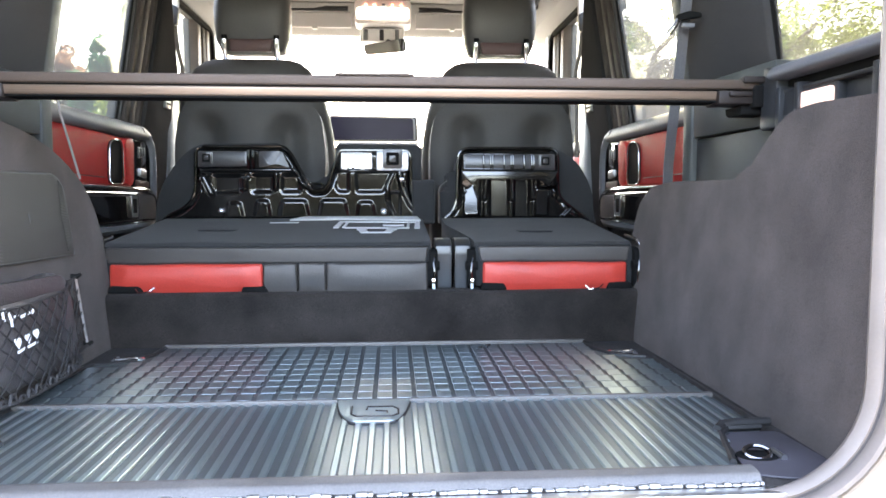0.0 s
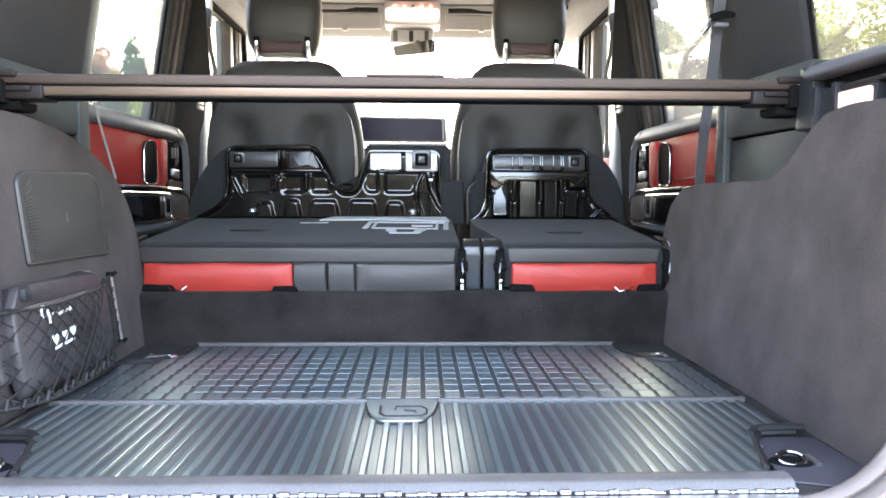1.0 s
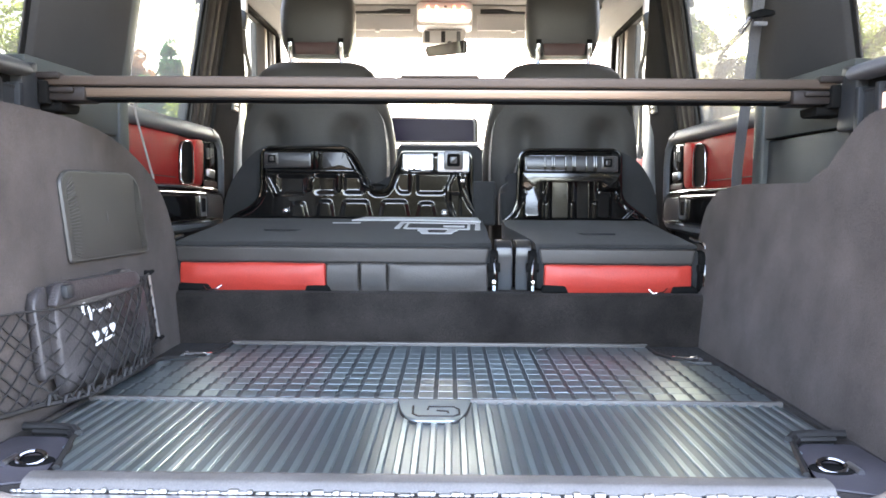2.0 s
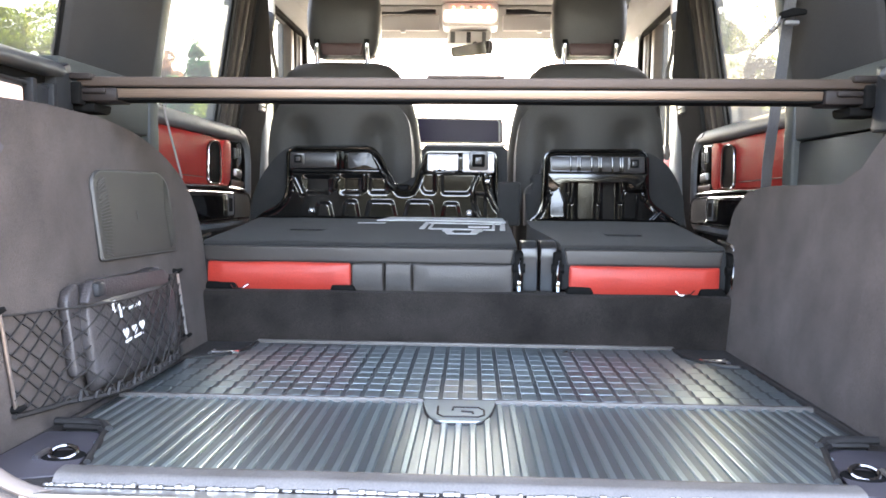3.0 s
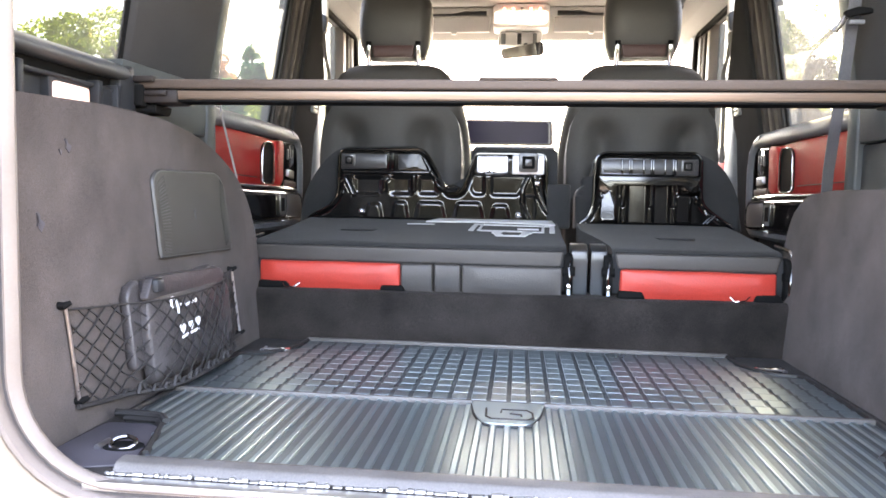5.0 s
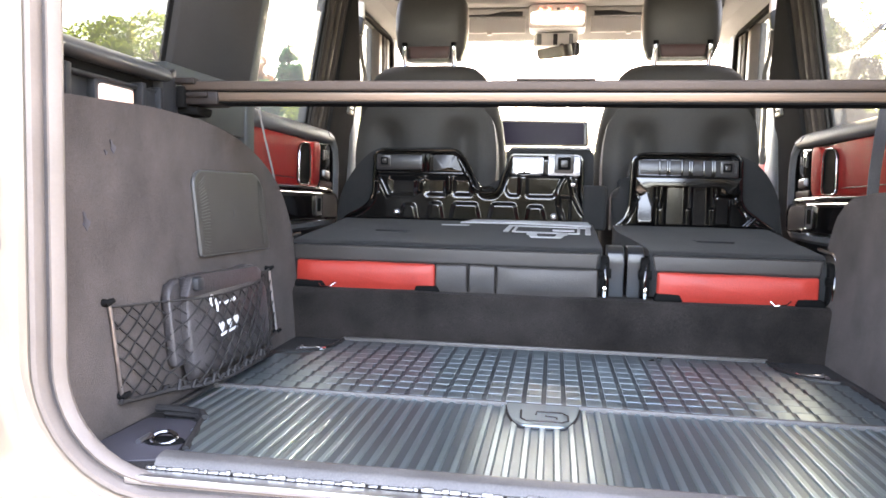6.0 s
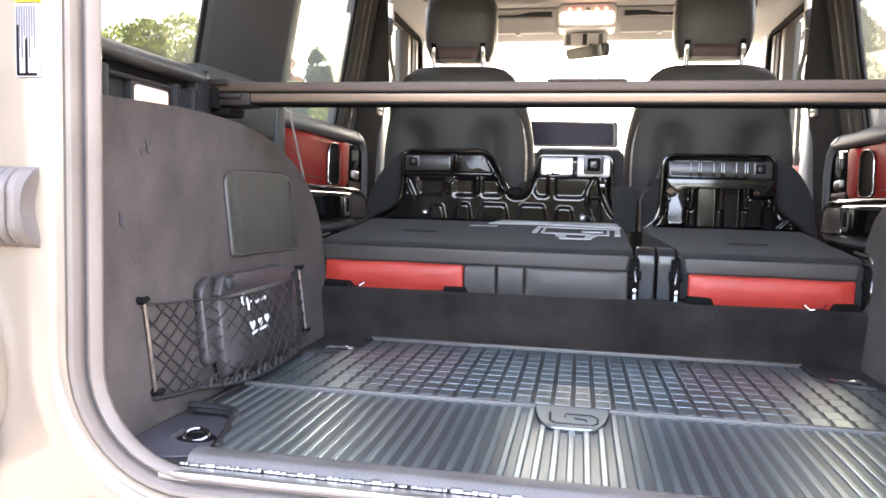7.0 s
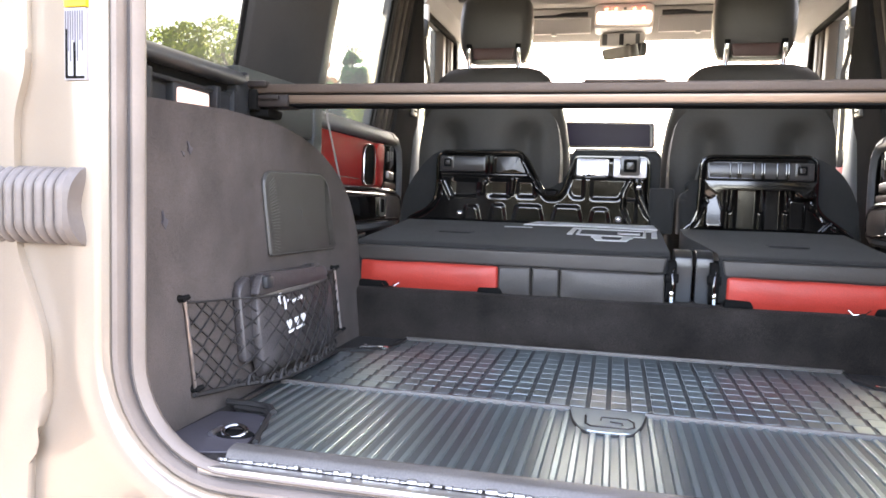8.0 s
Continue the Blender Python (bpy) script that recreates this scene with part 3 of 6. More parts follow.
def rear_door(s):
    d = thing("door_1" if s < 0 else "door_2", (s * 0.72, 1.05, -0.1), "rear car door with red leather panel and sunlit sill" if s > 0 else "rear car door with red leather panel and chrome trim", "car door", kind="structure")
    card = rounded([(0.68, -0.15), (0.68, 0.50), (1.40, 0.50), (1.455, 0.47), (1.46, -0.15)], [0, 0.01, 0.03, 0.03, 0], 4)
    part("door_card", flip(prism(card, "x", -0.725, -0.80, 0.006), s), PLASTIC, d)
    part("sill", flip(prism(rounded([(-0.80, 0.490), (-0.708, 0.484), (-0.696, 0.496), (-0.702, 0.516), (-0.722, 0.530), (-0.80, 0.534)], 0.010, 5), "y", 0.68, 1.40), s), SILL, d, "light grey padded door sill")
    border = [(-0.712, 1.36, 0.508), (-0.712, 1.41, 0.500), (-0.712, 1.445, 0.470), (-0.712, 1.455, 0.42), (-0.712, 1.452, 0.33), (-0.712, 1.44, 0.25), (-0.712, 1.41, 0.235), (-0.712, 1.20, 0.232), (-0.712, 0.70, 0.232)]
    part("border", flip(tube(border, 0.015, 8), s), SILL, d)
    red = rounded([(0.69, 0.352), (0.69, 0.485), (1.10, 0.482), (1.20, 0.478), (1.298, 0.485), (1.285, 0.345)], 0.012, 3)
    part("red_panel", flip(prism(red, "x", -0.712, -0.73, 0.006, 3), s), RED_DOOR, d, "red leather door panel")
    part("seam", flip(tube([(-0.7105, 0.70, 0.375), (-0.7105, 1.08, 0.368)], 0.0016, 5), s), RED_DARK, d)
    pull = rounded([(1.105, 0.352), (1.112, 0.455), (1.140, 0.470), (1.190, 0.470), (1.205, 0.455), (1.205, 0.352)], 0.022, 5)
    part("pull_recess", flip(prism(pull, "x", -0.7085, -0.73, 0.002), s), BLACK, d, "black door pull recess")
    ring = [(-0.706, p[0], p[1]) for p in pull]
    part("pull_ring", flip(tube(ring, 0.0017, 8, True), s), CHROME, d, "chrome ring round the door pull")
    strip = rounded([(1.215, 0.352), (1.215, 0.475), (1.285, 0.484), (1.275, 0.350)], 0.014, 4)
    part("red_strip", flip(prism(strip, "x", -0.704, -0.73, 0.007, 3), s), RED_DOOR, d, "padded red leather strip")
    panel = rounded([(1.30, 0.345), (1.308, 0.482), (1.40, 0.482), (1.43, 0.45), (1.43, 0.345)], 0.012, 3)
    part("switch_panel", flip(prism(panel, "x", -0.712, -0.73, 0.003), s), PIANO, d, "glossy black switch panel")
    part("inner_handle", flip(prism(rounded([(1.335, 0.378), (1.335, 0.400), (1.385, 0.396), (1.385, 0.372)], 0.004, 3), "x", -0.704, -0.72, 0.003, 3), s), SATIN, d, "silver inner door handle")
    for i in range(3):
        part("seat_switch", flip(block(-0.715, -0.708, 1.335 + 0.022 * i, 1.346 + 0.022 * i, 0.430 + 0.004 * i, 0.462, 0.002), s), PLASTIC, d)
    part("red_base", flip(prism(rounded([(1.31, 0.345), (1.31, 0.366), (1.42, 0.362), (1.42, 0.345)], 0.004, 2), "x", -0.709, -0.72, 0.002), s), RED_DARK, d)
    part("chrome_strip", flip(tube([(-0.706, 0.69, 0.345), (-0.704, 1.20, 0.342), (-0.704, 1.38, 0.337), (-0.706, 1.44, 0.330)], [0.006, 0.006, 0.006, 0.003], 8), s), CHROME, d, "chrome strip")
    arm = rounded([(0.69, 0.25), (0.69, 0.335), (1.265, 0.330), (1.265, 0.25)], 0.008, 3)
    part("armrest", flip(prism(arm, "x", -0.690, -0.74, 0.008, 3), s), PIANO, d, "glossy black armrest")
    part("chrome_line", flip(tube([(-0.688, 0.70, 0.322), (-0.687, 1.19, 0.320), (-0.687, 1.193, 0.262)], 0.0028, 6), s), CHROME, d)
    tray = rounded([(1.198, 0.260), (1.198, 0.324), (1.256, 0.322), (1.256, 0.260)], 0.006, 3)
    part("tray_panel", flip(prism(tray, "x", -0.6875, -0.70, 0.001), s), PLASTIC_GREY, d, "grey panel on the armrest")
    part("tray_frame", flip(tube([(-0.687, y, z) for y, z in tray], 0.0020, 6, True), s), CHROME, d, "chrome frame")
    part("tray_hole", flip(prism(rounded([(1.214, 0.272), (1.214, 0.312), (1.242, 0.311), (1.242, 0.272)], 0.004, 3), "x", -0.6860, -0.70, 0.0), s), BLACK, d, "black recess")
    grille = rounded([(1.275, 0.252), (1.275, 0.326), (1.41, 0.320), (1.432, 0.30), (1.432, 0.262), (1.42, 0.25)], 0.012, 3)
    part("speaker_grille", flip(prism(grille, "x", -0.694, -0.74, 0.006, 3), s), GRILLE, d, "silver perforated speaker grille")
    part("grille_edge", flip(tube([(-0.694, 1.27, 0.329), (-0.694, 1.41, 0.323), (-0.694, 1.434, 0.305), (-0.694, 1.434, 0.258), (-0.694, 1.42, 0.248), (-0.694, 1.30, 0.248)], 0.0024, 6), s), CHROME, d, "bright edge round the grille")
    part("lower_strip", flip(tube([(-0.705, 0.70, 0.244), (-0.705, 1.42, 0.242)], 0.004, 6), s), SATIN, d)
    # window frame of the door
    for y0, y1, x, mat in ((1.277, 1.290, 0.738, SEAL_DARK), (1.292, 1.322, 0.730, DOOR_SEAL), (1.325, 1.350, 0.724, DOOR_SEAL), (1.352, 1.372, 0.732, BLACK), (1.374, 1.40, 0.722, DOOR_SEAL), (0.675, 0.70, 0.735, SEAL_DARK)):
        bm = leaning(subdivided(prism([(y0, 0.515), (y0, 1.10), (y1, 1.10), (y1, 0.515)], "x", -x, -0.78, 0.004)))
        part("window_post", flip(bm, s), mat, d)
    part("window_top", flip(block(-0.74, -0.635, 0.68, 1.40, 1.02, 1.12, 0.006), s), HEADLINER, d)
    return d


def front_side(s):
    p = thing("pillar_1" if s < 0 else "pillar_2", (s * 0.72, 1.5, -0.1), "dark grey centre pillar with seat belt", "pillar", kind="structure")
    post = [(1.402, -0.15), (1.402, 1.10), (1.412, 1.10), (1.455, 0.95), (1.560, 0.82), (1.645, 0.72), (1.640, 0.60), (1.66, 0.52), (1.69, 0.40), (1.70, -0.15)]
    part("pillar_trim", flip(leaning(subdivided(prism(rounded(post, 0.02, 3), "x", -0.712, -0.79, 0.008, 3))), s), PILLAR_TRIM, p)
    part("pillar_edge", flip(leaning(subdivided(prism(rounded([(1.558, 0.815), (1.460, 0.945), (1.420, 1.10), (1.445, 1.10), (1.478, 0.955), (1.572, 0.83), (1.655, 0.73), (1.645, 0.718)], 0.006, 2), "x", -0.716, -0.79))), s), BLACK, p, "dark seal along the pillar edge")
    part("flare", flip(loft([oval(-0.738, 1.672 - 0.002 * i, 0.66 - 0.09 * i, 0.032 + 0.005 * i, 0.024 + 0.016 * i, 3, 16) for i in range(5)]), s), PLASTIC_GREY, p, "light grey flared pillar foot")
    part("belt_adjuster", flip(block(-0.712, -0.690, 1.545, 1.60, 0.60, 0.66, 0.005), s), PLASTIC_GREY, p, "grey belt height adjuster")
    for z in (0.612, 0.628):
        part("slot", flip(block(-0.693, -0.6885, 1.555, 1.59, z, z + 0.006, 0.0), s), BLACK, p)
    guide = prism(rounded([(-0.684, 0.868), (-0.684, 0.925), (-0.672, 0.935), (-0.656, 0.925), (-0.660, 0.874)], 0.006, 3), "y", 1.585, 1.61, 0.004)
    part("belt_guide", flip(guide, s), PLASTIC, p, "dark plastic belt guide")
    part("belt_anchor", flip(tube([(-0.686, 1.590, 0.862), (-0.686, 1.572, 0.862)], 0.008, 12), s), SATIN, p, "bright bolt")
    part("guide_cover", flip(block(-0.688, -0.660, 1.600, 1.62, 0.928, 0.985, 0.005), s), VISOR, p, "pale belt slot cover")
    part("belt", flip(ribbon([(-0.670, 1.60, 0.93), (-0.672, 1.605, 0.86), (-0.670, 1.62, 0.80), (-0.660, 1.63, 0.74), (-0.664, 1.62, 0.64), (-0.66, 1.60, 0.45)], (0.003, 0.012, 0.0), 0.0015), s), SLOT, p)
    f = thing("door_3" if s < 0 else "door_4", (s * 0.74, 2.0, -0.1), "front car door with red leather panel", "car door", kind="structure")
    part("door_card", flip(block(-0.80, -0.735, 1.66, 2.50, -0.15, 0.49, 0.01), s), PLASTIC, f)
    part("red_panel", flip(block(-0.745, -0.722, 1.70, 2.35, 0.36, 0.47, 0.01, 3), s), RED_DOOR, f)
    part("sill", flip(block(-0.80, -0.715, 1.66, 2.48, 0.478, 0.52, 0.012, 3), s), PLASTIC_GREY, f)
    for y0, y1, x, mat in ((2.035, 2.080, 0.712, SEAL), (2.085, 2.130, 0.706, DOOR_SEAL), (2.135, 2.175, 0.702, SEAL)):
        part("window_post", flip(prism([(y0 + 0.02, 0.51), (y0, 1.0), (y1, 1.0), (y1 + 0.02, 0.51)], "x", -x, -0.77, 0.006), s), mat, f)
    seal = [(-0.702, 1.69, 0.985), (-0.702, 2.165, 0.985), (-0.700, 2.192, 0.968), (-0.700, 2.205, 0.90), (-0.700, 2.235, 0.52)]
    part("window_seal", flip(tube(seal, 0.012, 8), s), BLACK, f, "black rubber seal of the front door window")
    part("window_top", flip(prism(rounded([(-0.76, 0.994), (-0.690, 0.994), (-0.640, 1.04), (-0.60, 1.12), (-0.76, 1.12)], 0.012, 3), "y", 1.64, 2.42), s), HEADLINER, f)
    # front pillar beside the windscreen
    bm = loft([oval(s * 0.730, 2.285, 0.45, 0.035, 0.045, 3, 14), oval(s * 0.727, 2.27, 0.75, 0.032, 0.045, 3, 14), oval(s * 0.724, 2.25, 1.08, 0.032, 0.05, 3, 14)])
    solo("front_pillar", bm, PLASTIC_GREY, "grey trimmed windscreen pillar", "pillar", kind="structure")
    grab = thing("grab_handle", (s * 0.57, 1.9, 1.05), "dark grab handle on the roof edge", "grab handle", group="grab handles")
    part("bar", flip(tube([(-0.575, 1.80, 1.055), (-0.55, 1.82, 1.015), (-0.545, 1.90, 1.005), (-0.55, 1.98, 1.015), (-0.575, 2.0, 1.055)], 0.011, 8), s), PLASTIC_GREY, grab)
    for y in (1.80, 2.0):
        part("mount", flip(block(-0.60, -0.562, y - 0.018, y + 0.018, 1.04, 1.075, 0.006), s), PLASTIC, grab)


for s in (-1, 1):
    side_wall(s)
    rear_door(s)
    front_side(s)
    pane("window_1" if s < 0 else "window_2", s, [(-0.04, 0.540), (0.39, 0.540), (0.39, 1.04), (-0.04, 1.04)], 0.705, "lightly tinted load bay side window with black rubber edge")
    pane("window_3" if s < 0 else "window_4", s, [(0.69, 0.525), (1.275, 0.525), (1.275, 1.03), (0.69, 1.03)], 0.75, "lightly tinted rear door window")
    pane("window_5" if s < 0 else "window_6", s, [(1.68, 0.51), (2.22, 0.51), (2.19, 1.0), (1.68, 1.0)], 0.745, "lightly tinted front door window", True)
ws = thing("window_7", (0, 2.45, 0.5), "upright clear windscreen", "windscreen", kind="structure")
bm = bmesh.new()
for i, (y, z, hx) in enumerate(((2.53, 0.42, 0.76), (2.39, 1.06, 0.76))):
    for dx, dy in ((-hx, 0), (hx, 0), (hx, 0.005), (-hx, 0.005)):
        bm.verts.new((dx, y + dy, z))
bm.verts.ensure_lookup_table()
for f in ((0, 1, 5, 4), (1, 2, 6, 5), (2, 3, 7, 6), (3, 0, 4, 7), (0, 3, 2, 1), (4, 5, 6, 7)):
    bm.faces.new([bm.verts[i] for i in f])
g = part("pane", bm, GLASS_GREEN, ws, smooth=False)
g.visible_shadow = False
part("lower_seal", block(-0.70, 0.70, 2.50, 2.55, 0.40, 0.435, 0.006), BLACK, ws)

# dashboard
dash = thing("dashboard", (0, 2.3, -0.1), "dark dashboard below the windscreen", "dashboard", kind="structure")
part("dash_body", prism(rounded([(2.20, -0.2), (2.12, 0.20), (2.14, 0.42), (2.24, 0.50), (2.50, 0.47), (2.52, -0.2)], 0.04, 5), "x", -0.73, 0.73, 0.01), PLASTIC, dash)
part("dash_pad", prism(rounded([(2.20, 0.47), (2.23, 0.525), (2.33, 0.53), (2.49, 0.48), (2.49, 0.46)], 0.015, 4), "x", -0.70, 0.70, 0.01), LEATHER_DARK, dash)
screen = thing("display_screen", (-0.1, 2.2, 0.55), "wide dark display with violet glass above the dashboard", "screen")
part("housing", prism(rounded([(-0.52, 0.545), (-0.52, 0.655), (0.135, 0.648), (0.140, 0.545)], 0.012, 4), "y", 2.203, 2.235, 0.004), PLASTIC_GREY, screen)
part("glass", prism(rounded([(-0.512, 0.552), (-0.512, 0.648), (0.117, 0.640), (0.120, 0.552)], 0.008, 4), "y", 2.1985, 2.206, 0.001), SCREEN, screen)
part("frame", tube([(-0.512, 2.198, 0.650), (0.112, 2.198, 0.6425), (0.122, 2.198, 0.632), (0.124, 2.198, 0.552)], 0.003, 6), SATIN, screen, "thin silver edge")

# overhead console, visors, mirror
con = thing("overhead_console", (0, 2.25, 1.12), "pale overhead console with lit reading lamps", "console")
part("shell", prism(rounded([(-0.12, 1.022), (-0.12, 1.115), (0.11, 1.115), (0.11, 1.022)], 0.012, 4), "y", 2.175, 2.30, 0.010, 3), VISOR, con)
part("lamp_lens", prism(rounded([(-0.110, 1.040), (-0.110, 1.083), (0.100, 1.083), (0.100, 1.040)], 0.008, 3), "y", 2.170, 2.18, 0.002), DOME_GLOW, con, "white lit lamp lens")
for i in range(5):
    part("button", block(-0.080 + 0.036 * i, -0.068 + 0.036 * i, 2.170, 2.18, 1.092, 1.101, 0.002), RED_GLOW if i in (0, 1, 3, 4) else PLASTIC_GREY, con, "small red lit button")
part("sensor_box", prism(rounded([(-0.105, 0.962), (-0.095, 1.018), (0.085, 1.018), (0.080, 0.958)], 0.012, 3), "y", 2.24, 2.33, 0.008, 3), VISOR, con)
for x0, x1, mat in ((-0.088, -0.068, PLASTIC_GREY), (-0.02, -0.002, PLASTIC), (0.045, 0.062, PLASTIC_GREY)):
    part("sensor_slot", block(x0, x1, 2.236, 2.245, 0.966, 1.012, 0.003), mat, con)
for x0, x1 in ((-0.47, -0.135), (0.13, 0.47)):
    v = thing("sun_visor", ((x0 + x1) / 2, 2.2, 1.09), "pale grey fabric sun visor folded against the roof", "sun visor", group="sun visors")
    part("flap", prism(rounded([(2.186, 1.004), (2.182, 1.064), (2.196, 1.070), (2.204, 1.006)], 0.007, 3), "x", x0, x1, 0.006, 3), VISOR, v)
    near, far = (x1, x0) if x0 < 0 else (x0, x1)
    k = 1 if far > near else -1
    # dark bar in place of the shadow above the visor, widest near the console
    part("shadow_bar", tube([(near + k * 0.012, 2.185, 1.080), (near + k * 0.10, 2.185, 1.081), (near + k * 0.15, 2.187, 1.076), (far, 2.187, 1.075)], [0.010, 0.010, 0.005, 0.004], 10), PLASTIC, v, "dark bar standing in for the shadow slot above the visor")
    part("clip", block((x0 + x1) / 2 - 0.03 * k, (x0 + x1) / 2 - 0.01 * k, 2.182, 2.20, 0.997, 1.008, 0.003), VISOR, v)
def tilted(bm):
    m = Matrix.Translation((0.035, 2.19, 0.93)) @ pose(0, 0, 0, 6.5, 0, -14) @ Matrix.Translation((-0.035, -2.19, -0.93))
    bm.transform(m)
    return bm


mir = thing("rear_view_mirror", (0.05, 2.2, 0.95), "frameless rear view mirror on a short stalk", "mirror")
bm = prism(rounded([(-0.074, 0.902), (-0.083, 0.937), (0.090, 0.959), (0.090, 0.911)], 0.012, 4), "y", 2.175, 2.20, 0.006, 3)
part("back_shell", tilted(bm), PLASTIC, mir)
part("mirror_glass", tilted(prism(rounded([(-0.078, 0.899), (-0.088, 0.940), (0.094, 0.963), (0.094, 0.908)], 0.013, 4), "y", 2.172, 2.1755)), MIRROR, mir)
part("stalk", tube([(0.02, 2.20, 0.94), (0.015, 2.26, 0.97), (0.01, 2.29, 1.0)], 0.012, 8), PLASTIC, mir)


# ---- load bay: mat ----
mat = thing("cargo_mat", (0, 0.3, 0.0), "dark rubber cargo mat with ribs and raised blocks, tinted bluish sheen", "cargo mat")
half = [(0.435, -0.045), (0.432, -0.03), (0.466, 0.075), (0.482, 0.092), (0.530, 0.095), (0.535, 0.11), (0.535, 0.505), (0.525, 0.522), (0.495, 0.530), (0.462, 0.556), (0.442, 0.60), (0.440, 0.668)]
outline = half + [(-x, y) for x, y in reversed(half)]
part("base", prism(outline, "z", 0.001, 0.0055), RUBBER_BASE, mat, smooth=False)
part("front_lip", prism(rounded([(-0.078, 0.0), (-0.070, 0.0105), (-0.056, 0.0125), (-0.046, 0.0115), (-0.042, 0.0)], 0.004, 3), "x", -0.447, 0.443), RUBBER_LIP, mat, "pale front lip, window glint put into its colour")
part("rear_lip", block(-0.441, 0.441, 0.666, 0.673, 0.001, 0.0130, 0.002), RUBBER_LIP, mat, "raised rear lip, pale for the glint on it")
for s in (-1, 1):
    part("side_lip", tube([(s * x, y, 0.007) for x, y in half[1:]], 0.0045, 6), SEAL_DARK, mat)
    part("ridge", block(min(s * 0.055, s * 0.532), max(s * 0.055, s * 0.532), 0.2425, 0.2515, 0.004, 0.013, 0.002), RUBBER_LIP, mat, "cross ridge, pale for the glint on it")
badge = rounded([(-0.056, 0.251), (-0.047, 0.190), (-0.034, 0.146), (0.034, 0.146), (0.047, 0.190), (0.056, 0.251)], [0.004, 0.01, 0.02, 0.02, 0.01, 0.004], 4)
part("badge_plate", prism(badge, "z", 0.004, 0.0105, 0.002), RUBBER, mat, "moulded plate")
# dark beads stand in for the shade inside the moulded grooves
part("badge_rim", tube([(x, y, 0.0068) for x, y in badge], 0.0024, 6, True), SEAL_DARK, mat, "dark bead for the shaded groove round the moulded plate")
emblem = [(-0.031, 0.214), (-0.030, 0.176), (-0.022, 0.165), (0.028, 0.165), (0.037, 0.175), (0.037, 0.199), (0.029, 0.211), (-0.008, 0.211), (-0.009, 0.196)]
part("badge_emblem", tube([(x, y, 0.0106) for x, y in emblem], 0.0017, 6), SEAL_DARK, mat, "dark bead for the shaded groove of the curved emblem")
part("badge_bar", tube([(0.004, 0.192, 0.0106), (0.021, 0.188, 0.0106), (0.021, 0.181, 0.0106)], 0.0020, 6), SEAL_DARK, mat)
for s in (-1, 1):
    part("pocket_rim", tube([(s * 0.462, 0.078, 0.010), (s * 0.476, 0.094, 0.012), (s * 0.50, 0.098, 0.013), (s * 0.545, 0.098, 0.013)], 0.006, 8), SEAL_DARK, mat)


# ---- load bay: lashing eyes ----
def lashing_eye(x, y, rear=False):
    s = -1 if x < 0 else 1
    e = thing("lashing_eye", (x, y, 0), "folding chrome lashing eye in the load bay floor", "lashing eye", group="lashing eyes")
    part("dish", prism([(x + 0.027 * math.cos(a), y + 0.019 * math.sin(a)) for a in np.linspace(0, 2 * math.pi, 20, endpoint=False)], "z", 0.0005, 0.004, 0.0015), BLACK, e)
    if rear:
        part("ring", tube([(x - 0.026, y, 0.006), (x - 0.02, y - 0.012, 0.008), (x + 0.02, y - 0.012, 0.008), (x + 0.026, y, 0.006)], 0.0042, 8), CHROME, e)
    else:
        pts = [(x + 0.016 * math.cos(a), y + 0.010 * math.sin(a), 0.007 + 0.005 * math.sin(a)) for a in np.linspace(0, 2 * math.pi, 16, endpoint=False)]
        part("ring", tube(pts, 0.0030, 8, True), DARK_CHROME, e)
    part("pin", tube([(x + s * 0.026, y - 0.016, 0.005), (x + s * 0.026, y + 0.012, 0.005)], 0.004, 8), SATIN, e)


lashing_eye(-0.478, 0.0)
lashing_eye(0.477, 0.0)
lashing_eye(-0.478, 0.572, True)
lashing_eye(0.49, 0.572, True)
for s in (-1, 1):
    pocket = thing("floor_pocket", (s * 0.5, 0.02, 0), "moulded dark plastic corner piece beside the cargo mat", "corner piece", group="corner pieces")
    part("tray", prism([(s * a, b) for a, b in rounded([(0.437, -0.055), (0.470, 0.074), (0.484, 0.088), (0.552, 0.088), (0.556, -0.03), (0.50, -0.075)], 0.012, 3)], "z", 0.0003, 0.003, 0.001), TRAY, pocket)


# ---- load bay: lamps, cover, net, pouch, speaker ----
for s in (-1, 1):
    lamp = thing("load_bay_lamp", (s * 0.65, 0.16, 0.465), "lit warm white lamp in the side recess", "lamp", group="load bay lamps")
    y0, y1 = (0.128, 0.210) if s < 0 else (0.150, 0.236)
    part("housing", flip(prism(rounded([(y0 - 0.008, 0.440), (y0 - 0.008, 0.486), (y1 + 0.008, 0.486), (y1 + 0.008, 0.440)], 0.006, 3), "x", -0.652, -0.668, 0.002), s), PLASTIC, lamp)
    part("lens", flip(prism(rounded([(y0, 0.448), (y0, 0.478), (y1, 0.478), (y1, 0.448)], 0.007, 3), "x", -0.647, -0.660, 0.002), s), LAMP_GLOW, lamp, "glowing warm lens")

cov = thing("cargo_cover", (0, 0.35, 0.49), "rolled brown cargo cover on a metal rail across the load bay", "cargo cover")
part("cover_lip", prism(rounded([(0.338, 0.498), (0.336, 0.513), (0.352, 0.516), (0.40, 0.516), (0.40, 0.498)], 0.004, 3), "x", -0.638, 0.640, 0.002), COVER, cov, "brown fabric edge")
part("rail", prism(rounded([(0.345, 0.4798), (0.3415, 0.4955), (0.395, 0.4955), (0.395, 0.4798)], 0.004, 3), "x", -0.575, 0.570, 0.001), COVER_ALU, cov, "bronze coloured metal rail")
part("rail_base", block(-0.575, 0.570, 0.343, 0.39, 0.4768, 0.4800, 0.001), BLACK, cov)
